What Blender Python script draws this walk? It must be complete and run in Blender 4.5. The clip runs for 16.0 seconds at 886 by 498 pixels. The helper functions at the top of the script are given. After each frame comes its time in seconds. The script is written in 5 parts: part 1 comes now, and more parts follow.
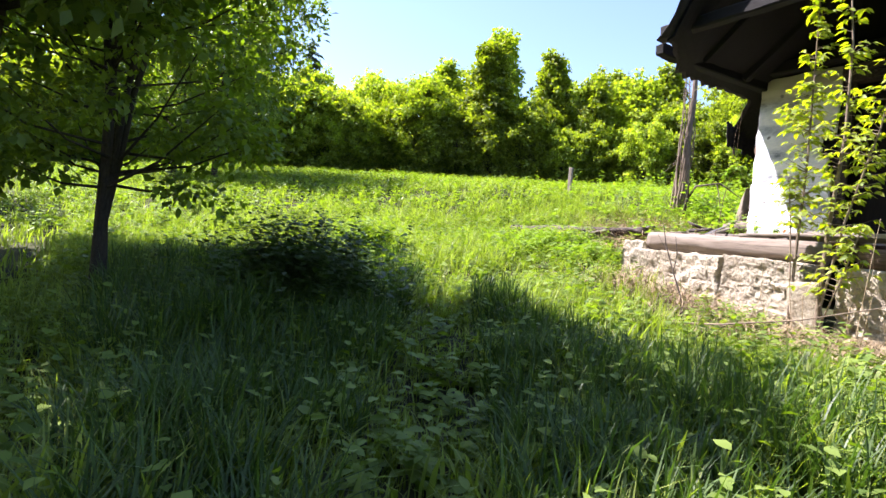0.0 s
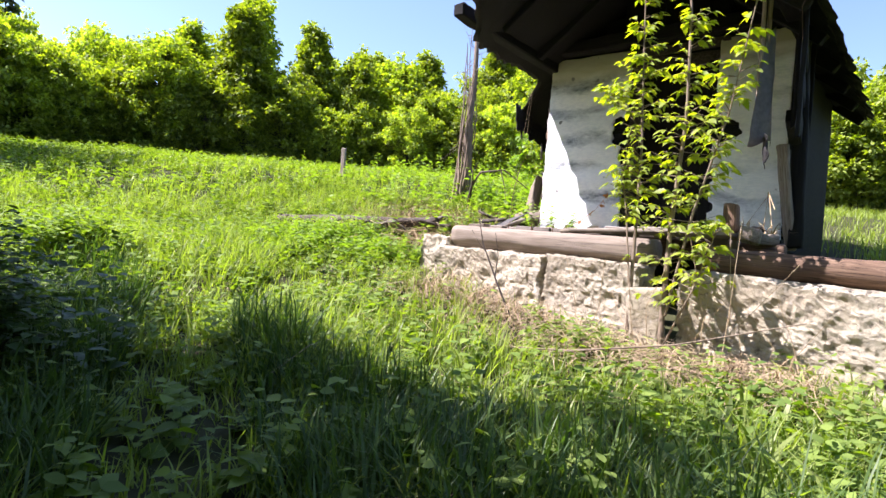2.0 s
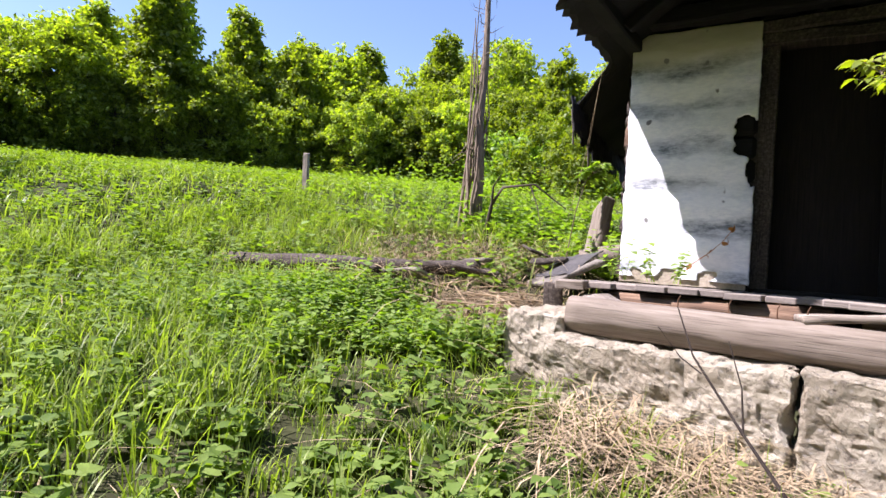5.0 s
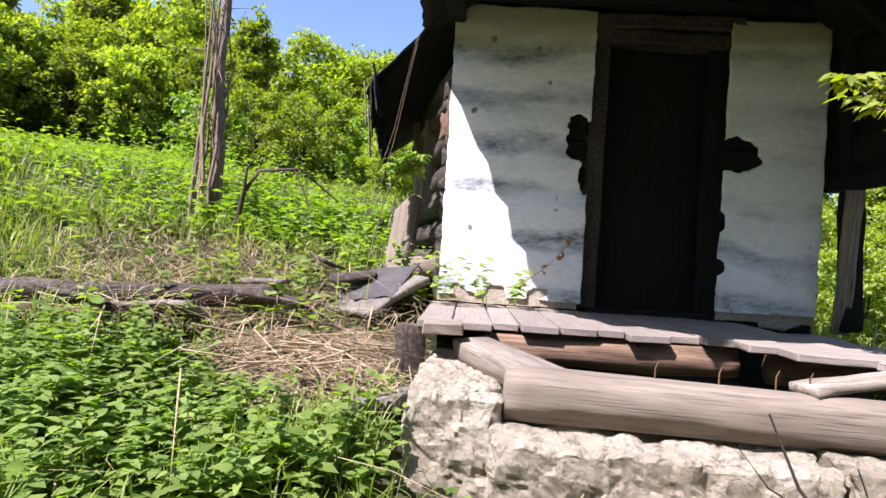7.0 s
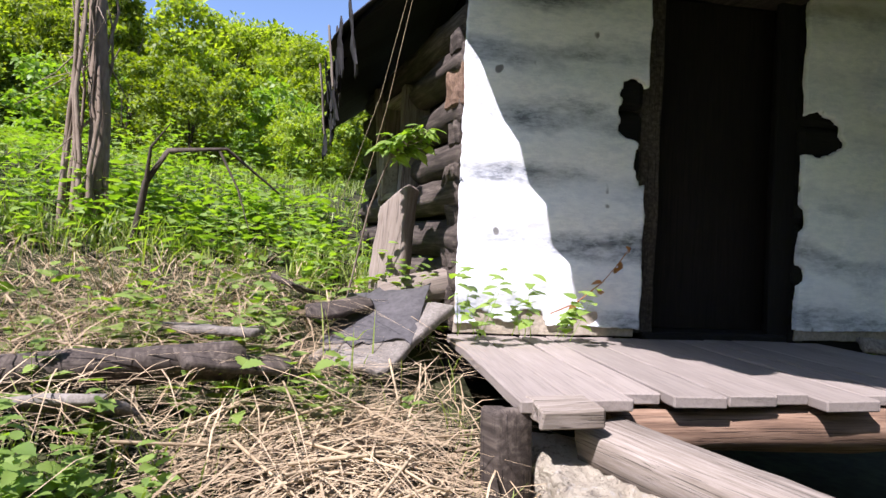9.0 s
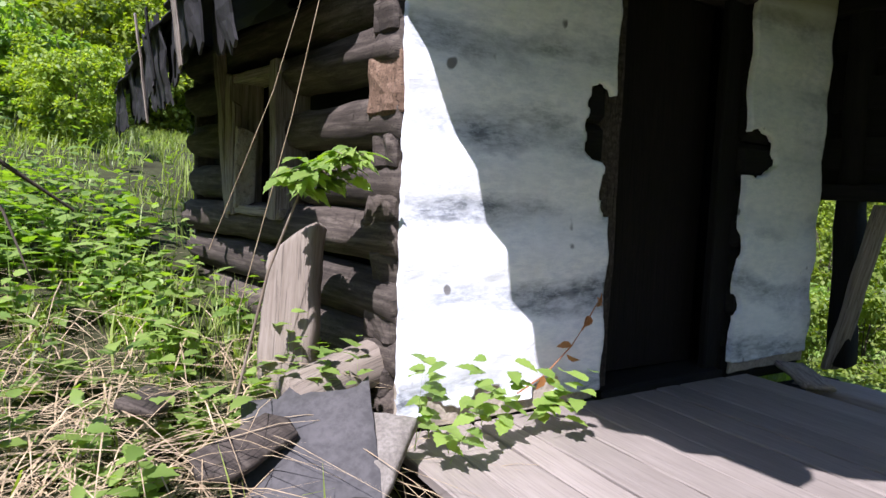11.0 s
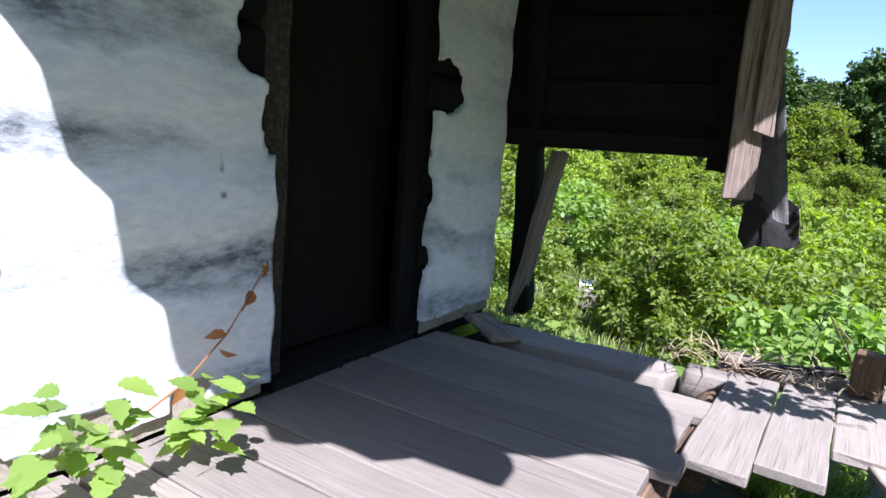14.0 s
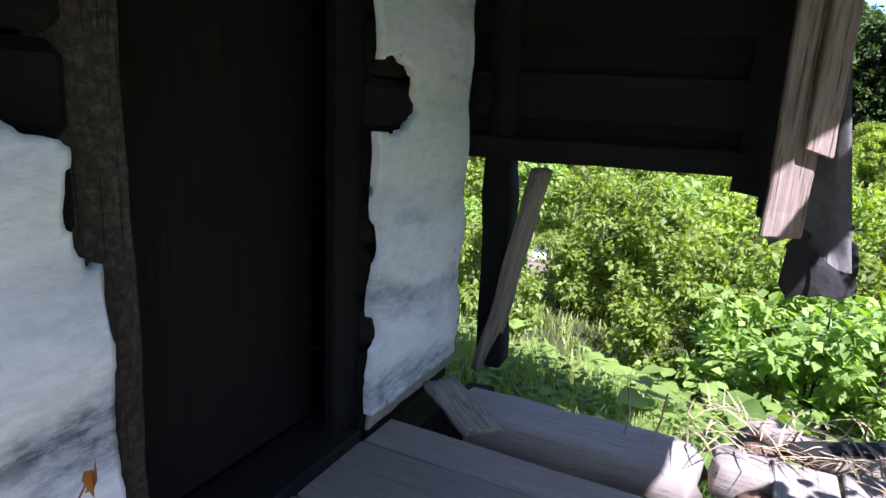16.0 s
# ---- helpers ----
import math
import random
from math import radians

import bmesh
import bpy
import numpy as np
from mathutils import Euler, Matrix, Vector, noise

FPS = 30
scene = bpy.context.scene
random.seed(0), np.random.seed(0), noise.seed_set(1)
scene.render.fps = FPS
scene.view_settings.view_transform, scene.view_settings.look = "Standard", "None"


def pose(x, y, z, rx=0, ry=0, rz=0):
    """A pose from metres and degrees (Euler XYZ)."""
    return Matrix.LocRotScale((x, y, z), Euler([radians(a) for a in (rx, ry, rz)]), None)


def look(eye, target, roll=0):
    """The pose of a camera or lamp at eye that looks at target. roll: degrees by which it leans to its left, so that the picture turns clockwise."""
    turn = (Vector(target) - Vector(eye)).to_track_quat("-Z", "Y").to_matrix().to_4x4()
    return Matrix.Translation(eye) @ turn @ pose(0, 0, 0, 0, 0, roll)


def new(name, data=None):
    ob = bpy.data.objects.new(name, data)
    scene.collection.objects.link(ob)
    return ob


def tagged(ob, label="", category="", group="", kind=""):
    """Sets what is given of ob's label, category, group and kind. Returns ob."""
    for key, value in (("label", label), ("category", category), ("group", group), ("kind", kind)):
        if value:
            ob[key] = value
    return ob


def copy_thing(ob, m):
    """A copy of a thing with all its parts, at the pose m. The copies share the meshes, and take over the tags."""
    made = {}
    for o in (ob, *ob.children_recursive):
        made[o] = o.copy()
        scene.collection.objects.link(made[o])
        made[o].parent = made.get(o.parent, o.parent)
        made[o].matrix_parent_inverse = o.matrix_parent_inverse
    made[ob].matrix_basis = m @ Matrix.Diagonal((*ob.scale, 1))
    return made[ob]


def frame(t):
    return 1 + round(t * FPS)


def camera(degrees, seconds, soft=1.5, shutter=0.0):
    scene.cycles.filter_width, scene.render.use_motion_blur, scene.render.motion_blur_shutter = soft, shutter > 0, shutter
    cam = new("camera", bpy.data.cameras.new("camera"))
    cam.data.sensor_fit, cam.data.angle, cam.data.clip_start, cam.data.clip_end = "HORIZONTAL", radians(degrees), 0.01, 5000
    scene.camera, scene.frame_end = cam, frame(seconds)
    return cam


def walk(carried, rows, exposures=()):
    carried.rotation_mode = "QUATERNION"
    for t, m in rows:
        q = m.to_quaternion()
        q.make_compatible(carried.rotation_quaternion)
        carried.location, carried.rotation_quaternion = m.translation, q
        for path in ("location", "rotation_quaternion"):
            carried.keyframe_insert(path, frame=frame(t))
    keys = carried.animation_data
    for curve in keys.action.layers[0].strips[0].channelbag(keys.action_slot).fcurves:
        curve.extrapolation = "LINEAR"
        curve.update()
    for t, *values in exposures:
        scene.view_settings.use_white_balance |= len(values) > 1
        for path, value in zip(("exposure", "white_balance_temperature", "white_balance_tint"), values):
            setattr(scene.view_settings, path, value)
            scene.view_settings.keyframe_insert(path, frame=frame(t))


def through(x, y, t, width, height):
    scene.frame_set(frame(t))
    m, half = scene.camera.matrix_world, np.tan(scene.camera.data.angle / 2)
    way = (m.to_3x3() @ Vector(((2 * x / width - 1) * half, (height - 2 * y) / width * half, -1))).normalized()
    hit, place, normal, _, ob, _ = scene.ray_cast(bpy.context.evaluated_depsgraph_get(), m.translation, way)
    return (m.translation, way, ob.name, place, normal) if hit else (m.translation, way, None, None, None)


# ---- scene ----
cam = camera(72.4, 16.0)
PATH = [
    (0, (4.458, -7.685, 0.202), (2.686, -6.756, 0.205), 6.6),
    (0.5, (4.143, -7.511, 0.294), (2.449, -6.448, 0.3), 5.3),
    (1, (3.713, -7.314, 0.314), (2.158, -6.057, 0.323), 5.0),
    (1.5, (3.379, -7.179, 0.334), (1.949, -5.781, 0.345), 4.5),
    (2, (3.019, -6.906, 0.356), (1.739, -5.37, 0.387), 5.3),
    (2.5, (2.705, -6.69, 0.457), (1.482, -5.108, 0.492), 4.5),
    (3, (2.275, -6.468, 0.51), (1.087, -4.86, 0.54), 4.0),
    (3.5, (1.909, -6.264, 0.548), (0.739, -4.642, 0.571), 4.0),
    (4, (1.475, -5.958, 0.615), (0.311, -4.332, 0.65), 4.0),
    (4.2, (1.33, -5.891, 0.664), (0.168, -4.264, 0.704), 4.0),
    (6.3, (-0.597, -4.982, 0.958), (-1.173, -3.067, 1.006), 4.5),
    (6.5, (-0.668, -4.868, 0.959), (-1.102, -2.917, 1.006), 4.4),
    (7, (-0.923, -4.619, 1.105), (-1.005, -2.621, 1.137), 3.9),
    (7.5, (-1.04, -4.361, 1.076), (-0.958, -2.363, 1.101), 3.5),
    (8, (-1.167, -3.971, 1.209), (-0.993, -1.978, 1.208), 2.9),
    (8.5, (-1.358, -3.706, 1.25), (-1.123, -1.72, 1.25), 2.6),
    (8.7, (-1.515, -3.533, 1.23), (-1.245, -1.551, 1.234), 2.6),
    (10.8, (-2.141, -2.169, 1.721), (-1.325, -0.352, 1.532), 1.7),
    (11, (-2.148, -2.094, 1.745), (-1.158, -0.365, 1.565), 2.1),
    (11.5, (-2.007, -1.891, 1.682), (-0.663, -0.424, 1.476), 3.0),
    (12, (-1.816, -1.751, 1.734), (-0.309, -0.456, 1.512), 3.9),
    (12.5, (-1.763, -1.761, 1.801), (-0.146, -0.605, 1.579), 4.6),
    (13, (-1.682, -1.721, 1.782), (-0.017, -0.638, 1.549), 5.0),
    (13.5, (-1.63, -1.687, 1.76), (0.046, -0.628, 1.502), 4.7),
    (14, (-1.551, -1.63, 1.729), (0.13, -0.595, 1.406), 4.5),
    (14.5, (-1.352, -1.391, 1.683), (0.329, -0.372, 1.309), 4.2),
    (15, (-1.174, -1.216, 1.962), (0.501, -0.191, 1.585), 4.7),
    (15.5, (-0.997, -1.155, 2.043), (0.688, -0.166, 1.617), 3.1),
    (16, (-0.806, -1.119, 2.014), (0.944, -0.268, 1.551), 3.1),
]
walk(cam, [(t, look(eye, target, roll)) for t, eye, target, roll in PATH], [(0, 2.05, 6200, 24), (2, 1.9, 6150, 24), (4, 1.6, 6050, 25), (7.5, 1.48, 6000, 24), (11, 1.22, 5700, 21), (12.5, 1.45, 5550, 19), (14, 1.5, 5450, 18), (15, 1.5, 5300, 18), (16, 1.95, 5450, 27)])

# ---- world, sun ----
world = bpy.data.worlds.new("world")
scene.world = world
world.use_nodes = True
wn = world.node_tree
sky = wn.nodes.new("ShaderNodeTexSky")
sky.sky_type, sky.sun_disc = "NISHITA", False
sky.sun_elevation, sky.sun_rotation = radians(54.3), radians(226.4)
sky.air_density, sky.dust_density, sky.ozone_density = 1.0, 0.6, 2.0
wn.links.new(sky.outputs[0], wn.nodes["Background"].inputs[0])
wn.nodes["Background"].inputs[1].default_value = 0.084
sun = new("sun", bpy.data.lights.new("sun", "SUN"))
sun.data.energy, sun.data.angle, sun.data.color = 5.0, radians(0.5), (1.0, 0.955, 0.90)
sun.matrix_world = look((-5.2, -4.95, 10), (0, 0, 0))

# ---- terrain ----
def smooth(a, b, x):
    t = np.clip((x - a) / (b - a), 0, 1)
    return t * t * (3 - 2 * t)


def wave(x, y):
    return (np.sin(1.3 * x + 0.7 * y) * np.cos(0.9 * y - 0.5 * x) + 0.5 * np.sin(2.9 * x - 1.7 * y + 1.0))


def ground_z(x, y, pit=True):
    """Height of the hillside, which climbs towards the field and drops to the valley beside the porch."""
    x, y = np.asarray(x, float), np.asarray(y, float)
    u = -0.57 * x + 0.82 * y
    z = 0.55 + 0.24 * np.clip(u, -3, 6) + 0.13 * np.minimum(u + 3, 0) + 0.13 * np.clip(u - 6, 0, 60) + 0.03 * np.maximum(u - 66, 0)
    z = np.maximum(z, -6)
    z = z - 0.16 * np.exp(-((x - 1.0) ** 2 + (y + 2.7) ** 2) / 1.6)
    drop = smooth(2.2, 7.5, x) * smooth(-6.5, -3.0, y)
    z = z - 1.15 * drop + 0.16 * np.clip(x - 26, 0, 90)
    z = z + 0.035 * wave(x, y) * smooth(0.5, 3.0, np.abs(x) + np.abs(y + 1))
    z = z - 0.28 * np.exp(-((x + 4.8) ** 2 / 7 + (y + 1.9) ** 2 / 4))
    if pit:
        inside = (x > -1.0) * (x < 2.05) * (y > -2.2) * (y < 2.4)
        z = np.where(inside, np.minimum(z, 0.05), z)
    return z


# ---- mesh helpers ----
def mesh_np(name, verts, faces):
    """A mesh from arrays of corners and of equal-sided faces."""
    verts, faces = np.asarray(verts, np.float32), np.asarray(faces, np.int32)
    me = bpy.data.meshes.new(name)
    k = faces.shape[1]
    me.vertices.add(len(verts))
    me.vertices.foreach_set("co", verts.ravel())
    me.loops.add(faces.size)
    me.loops.foreach_set("vertex_index", faces.ravel())
    me.polygons.add(len(faces))
    me.polygons.foreach_set("loop_start", np.arange(0, faces.size, k, dtype=np.int32))
    me.update(calc_edges=True)
    return me


def part(name, data, material, parent=None, label="", m=None, flat=True):
    """Links a bmesh or a mesh as one object under a thing or a part."""
    if isinstance(data, bmesh.types.BMesh):
        me = bpy.data.meshes.new(name)
        data.to_mesh(me)
        data.free()
    else:
        me = data
    if not me.materials:
        me.materials.append(material)
    if not flat:
        me.polygons.foreach_set("use_smooth", np.ones(len(me.polygons), bool))
    ob = new(name, me)
    if parent is not None:
        ob.parent = parent
    if m is not None:
        ob.matrix_basis = m
    if label:
        ob["label"] = label
    return ob


def thing(name, label, category, m=None, group="", kind=""):
    ob = new(name)
    ob.empty_display_size = 0.1
    if m is not None:
        ob.matrix_basis = m
    return tagged(ob, label, category, group, kind)


def n3(p, scale, seed=0.0):
    return noise.noise(Vector((p[0] * scale + seed, p[1] * scale + seed * 1.7, p[2] * scale - seed)))


def rough_box(lx, ly, lz, cell=0.08, amp=0.006, seed=1.0, ragged=0.0, bevel=0.006, fine=0.0, pits=0.0):
    """A weathered timber or stone block, its long faces divided and worn, its ends along x ragged."""
    bm = bmesh.new()
    bmesh.ops.create_cube(bm, size=1)
    bmesh.ops.scale(bm, vec=(lx, ly, lz), verts=bm.verts)
    if bevel:
        bmesh.ops.bevel(bm, geom=list(bm.edges), offset=bevel, segments=1, affect="EDGES")
    for axis, size in enumerate((lx, ly, lz)):
        n = min(60, int(size / cell))
        for i in range(1, n):
            co = [0, 0, 0]
            no = [0, 0, 0]
            co[axis] = -size / 2 + size * i / n
            no[axis] = 1
            bmesh.ops.bisect_plane(bm, geom=list(bm.verts) + list(bm.edges) + list(bm.faces), plane_co=co, plane_no=no)
    for v in bm.verts:
        c = v.co.copy()
        s = Vector((n3(c, 3.1, seed), n3(c, 3.1, seed + 9), n3(c, 3.1, seed + 21))) * amp * 1.4
        s += Vector((n3(c, 11, seed + 3), n3(c, 11, seed + 5), n3(c, 11, seed + 7))) * (amp * 0.7 + fine)
        if fine > 0.006:
            chip = abs(n3(c, 19, seed + 11)) + 0.6 * abs(n3(c, 37, seed + 13))
            s -= Vector((c.x / lx, c.y / ly, c.z / lz)).normalized() * fine * 2.4 * chip
        if ragged and abs(c.x) > lx / 2 - 0.03:
            s.x += ragged * n3((0, c.y * 3, c.z), 9, seed + 31) * (1 if c.x > 0 else -1)
        if pits:
            hollow = max(0.0, n3(c, 6.5, seed + 41) + 0.6 * n3(c, 15, seed + 47) - 0.12)
            s -= Vector((c.x / lx, c.y / ly, c.z / lz)).normalized() * min(hollow, 0.35) * pits
        v.co = c + s
    bm.normal_update()
    return bm


def rough_log(length, r0, r1=None, amp=0.012, seed=1.0, sides=18, bend=0.0, rings=0):
    """A round log along x, tapered, with knots, drying cracks and sawn ends."""
    r1 = r0 if r1 is None else r1
    rings = rings or max(6, int(length / 0.07))
    bm = bmesh.new()
    rows = []
    knots = [(random.uniform(-0.45, 0.45) * length, random.uniform(0, 6.28), random.uniform(0.01, 0.02)) for k in range(int(length * 2.2) + 1)]
    crack = random.uniform(0, 6.28)
    for i in range(rings + 1):
        f = i / rings
        x = (f - 0.5) * length
        r = r0 + (r1 - r0) * f
        if i in (0, rings):
            r *= 0.965
        row = []
        for j in range(sides):
            a = j / sides * math.tau
            rr = r + amp * n3((x * 0.8, math.cos(a) * 1.2, math.sin(a) * 1.2), 2.2, seed) + amp * 0.35 * n3((x, math.cos(a) * 3, math.sin(a) * 3), 5, seed + 4)
            for kx, ka, kh in knots:
                d2 = ((x - kx) / 0.06) ** 2 + (math.sin((a - ka) / 2) * 2 * r / 0.05) ** 2
                rr += kh * math.exp(-d2)
            if abs(math.sin((a - crack - 0.25 * math.sin(x * 3)) / 2)) < 0.09:
                rr -= 0.012
            row.append(bm.verts.new((x, rr * math.cos(a), rr * math.sin(a) + bend * (1 - (2 * f - 1) ** 2))))
        rows.append(row)
    for a, b in zip(rows, rows[1:]):
        for j in range(sides):
            bm.faces.new((a[j], a[(j + 1) % sides], b[(j + 1) % sides], b[j]))
    for row, sgn in ((rows[0], -1), (rows[-1], 1)):
        c = bm.verts.new(sum((v.co for v in row), Vector()) / sides + Vector((0.006 * sgn, 0, 0)))
        for j in range(sides):
            tri = (row[(j + 1) % sides], row[j], c) if sgn < 0 else (row[j], row[(j + 1) % sides], c)
            bm.faces.new(tri)
    bm.normal_update()
    return bm


def hewn_log(length, size, seed):
    """A log along x, hewn on four sides, with rounded arrises, checks along the grain and sawn ends."""
    bm = rough_log(length, size * 0.56, size * 0.53, 0.006, seed, 28)
    half = size / 2
    for v in bm.verts:
        v.co.y += 0.8 * (max(-half, min(half, v.co.y)) - v.co.y)
        v.co.z += 0.8 * (max(-half, min(half, v.co.z)) - v.co.z)
    bm.normal_update()
    return bm


def tube(points, radii, sides=6):
    """A closed tapered tube through a few points, as corners and quads."""
    pts = [Vector(p) for p in points]
    verts, faces = [], []
    for i, p in enumerate(pts):
        d = (pts[min(i + 1, len(pts) - 1)] - pts[max(i - 1, 0)]).normalized()
        a = d.orthogonal().normalized()
        b = d.cross(a)
        for j in range(sides):
            t = j / sides * math.tau
            verts.append(p + (a * math.cos(t) + b * math.sin(t)) * radii[i])
    for i in range(len(pts) - 1):
        for j in range(sides):
            k = (j + 1) % sides
            faces.append((i * sides + j, i * sides + k, (i + 1) * sides + k, (i + 1) * sides + j))
    return [tuple(v) for v in verts], faces


class Bundle:
    """Collects tubes into one mesh."""
    def __init__(self):
        self.v, self.f = [], []

    def add(self, verts, faces):
        o = len(self.v)
        self.v += list(verts)
        self.f += [tuple(i + o for i in f) for f in faces]
        return self

    def tube(self, points, radii, sides=6):
        return self.add(*tube(points, radii, sides))

    def mesh(self, name):
        return mesh_np(name, self.v, self.f)


def unit(a):
    return a / np.maximum(np.linalg.norm(a, axis=1, keepdims=True), 1e-9)


LEAF = {
    # outline of half a leaf: along, across, lift
    "plain": ((0.0, 0.0), (0.45, 0.5), (1.0, 0.0)),
    "oval": ((0.0, 0.0), (0.22, 0.42), (0.55, 0.5), (1.0, 0.0)),
    "toothed": ((0.0, 0.02), (0.08, 0.36), (0.2, 0.34), (0.28, 0.5), (0.42, 0.4), (0.5, 0.47), (0.64, 0.28), (0.72, 0.33), (0.84, 0.12), (1.0, 0.0)),
}


def leaves_np(P, D, N, L, W, shape="plain", droop=0.15, fold=0.18):
    """Corners and faces of many leaves: feet P, directions D, upper sides N, lengths L, widths W."""
    D = unit(D)
    S = unit(np.cross(D, N))
    N = np.cross(S, D)
    out = LEAF[shape]
    L, W = L[:, None], W[:, None]
    rib = []
    for a, w in out:
        rib.append(P + D * L * a - N * L * droop * a * a)
    n, V, F = len(P), [], []
    k = len(out)
    for i, (a, w) in enumerate(out):
        V.append(rib[i])
    for i, (a, w) in enumerate(out[1:-1], 1):
        V.append(rib[i] + (S * w + N * fold * w) * W)
    for i, (a, w) in enumerate(out[1:-1], 1):
        V.append(rib[i] + (-S * w + N * fold * w) * W)
    m = len(V)
    tri = []
    r = lambda i: i
    s1 = lambda i: k + i - 1
    s2 = lambda i: k + (k - 2) + i - 1
    tri += [(r(0), s1(1), r(1)), (r(0), r(1), s2(1))]
    for i in range(1, k - 2):
        tri += [(r(i), s1(i), s1(i + 1)), (r(i), s1(i + 1), r(i + 1)), (r(i), r(i + 1), s2(i + 1)), (r(i), s2(i + 1), s2(i))]
    tri += [(r(k - 2), s1(k - 2), r(k - 1)), (r(k - 2), r(k - 1), s2(k - 2))]
    V = np.stack(V, 1).reshape(-1, 3)
    F = (np.array(tri)[None] + (np.arange(n) * m)[:, None, None]).reshape(-1, 3)
    return V, F


def sprays_np(P, D, N, L, W):
    """Simple far leaves, one folded diamond each."""
    D = unit(D)
    S = unit(np.cross(D, N))
    N = np.cross(S, D)
    L, W = L[:, None], W[:, None]
    V = np.stack([P, P + D * L * 0.5 + (S * 0.5 + N * 0.12) * W, P + D * L - N * L * 0.15, P + D * L * 0.5 + (-S * 0.5 + N * 0.12) * W], 1).reshape(-1, 3)
    F = (np.array([(0, 1, 2), (0, 2, 3)])[None] + (np.arange(len(P)) * 4)[:, None, None]).reshape(-1, 3)
    return V, F


def blades_np(P, H, W, yaw, lean, rng):
    """Grass blades: feet P, heights H, widths W, that bend over to one side."""
    n = len(P)
    out = np.stack([np.cos(yaw), np.sin(yaw), np.zeros(n)], 1)
    side = np.stack([-np.sin(yaw), np.cos(yaw), np.zeros(n)], 1)
    up = np.array([0, 0, 1.0])
    H, W, lean = H[:, None], W[:, None], lean[:, None]
    V = []
    for f, w in ((0, 0.7), (0.38, 1.0), (0.72, 0.7)):
        c = P + up * H * (f - 0.22 * lean * f * f * 1.4) + out * H * lean * f * f
        V += [c - side * W * w * 0.5, c + side * W * w * 0.5]
    V.append(P + up * H * (1 - 0.34 * lean) + out * H * lean * 1.02)
    tri = np.array([(0, 1, 3), (0, 3, 2), (2, 3, 5), (2, 5, 4), (4, 5, 6)])
    V = np.stack(V, 1).reshape(-1, 3)
    F = (tri[None] + (np.arange(n) * 7)[:, None, None]).reshape(-1, 3)
    return V, F


def join_np(pairs):
    V, F, o = [], [], 0
    for v, f in pairs:
        V.append(v)
        F.append(f + o)
        o += len(v)
    return np.concatenate(V), np.concatenate(F)


# ---- materials ----
class Mat:
    """A small builder of node materials."""
    def __init__(self, name, rough=0.8, metal=0.0, spec=0.3):
        self.m = bpy.data.materials.new(name)
        self.m.use_nodes = True
        self.t = self.m.node_tree
        self.b = self.t.nodes["Principled BSDF"]
        self.b.inputs["Roughness"].default_value = rough
        self.b.inputs["Metallic"].default_value = metal
        self.b.inputs["Specular IOR Level"].default_value = spec
        self.coord = self.t.nodes.new("ShaderNodeTexCoord")

    def node(self, kind, **values):
        n = self.t.nodes.new(kind)
        for k, v in values.items():
            n.inputs[k.replace("_", " ")].default_value = v
        return n

    def link(self, a, b):
        self.t.links.new(a, b)

    def noise(self, scale, stretch=(1, 1, 1), detail=5.0, rough=0.6, where="Object", distort=0.0):
        mp = self.node("ShaderNodeMapping")
        mp.inputs["Scale"].default_value = stretch
        self.link(self.coord.outputs[where], mp.inputs["Vector"])
        n = self.node("ShaderNodeTexNoise", Scale=scale, Detail=detail, Roughness=rough, Distortion=distort)
        self.link(mp.outputs[0], n.inputs["Vector"])
        return n.outputs["Fac"]

    def ramp(self, fac, stops):
        r = self.t.nodes.new("ShaderNodeValToRGB")
        e = r.color_ramp.elements
        while len(e) < len(stops):
            e.new(0.5)
        for el, (p, c) in zip(e, stops):
            el.position = p
            el.color = (*c, 1) if len(c) == 3 else c
        self.link(fac, r.inputs["Fac"])
        return r.outputs["Color"]

    def mix(self, fac, a, b, mode="MIX"):
        n = self.t.nodes.new("ShaderNodeMix")
        n.data_type, n.blend_type = "RGBA", mode
        for sock, v in ((n.inputs["Factor"], fac), (n.inputs["A"], a), (n.inputs["B"], b)):
            if isinstance(v, (int, float)):
                sock.default_value = v
            elif isinstance(v, tuple):
                sock.default_value = (*v, 1)
            else:
                self.link(v, sock)
        return n.outputs["Result"]

    def bump(self, fac, strength=0.4, dist=0.01, normal=None):
        n = self.node("ShaderNodeBump", Strength=strength, Distance=dist)
        self.link(fac, n.inputs["Height"])
        if normal is not None:
            self.link(normal, n.inputs["Normal"])
        self.link(n.outputs[0], self.b.inputs["Normal"])
        return n.outputs[0]

    def vary(self, color, low=0.7, high=1.25, island=False):
        """Brightness that differs from piece to piece."""
        if island:
            src = self.t.nodes.new("ShaderNodeNewGeometry").outputs["Random Per Island"]
        else:
            src = self.t.nodes.new("ShaderNodeObjectInfo").outputs["Random"]
        mr = self.node("ShaderNodeMapRange")
        mr.inputs["To Min"].default_value, mr.inputs["To Max"].default_value = low, high
        self.link(src, mr.inputs["Value"])
        c = self.node("ShaderNodeHueSaturation")
        self.link(mr.outputs[0], c.inputs["Value"])
        self.link(color, c.inputs["Color"])
        return c.outputs[0]

    def color(self, c):
        if isinstance(c, tuple):
            self.b.inputs["Base Color"].default_value = (*c, 1)
        else:
            self.link(c, self.b.inputs["Base Color"])
        return self.m


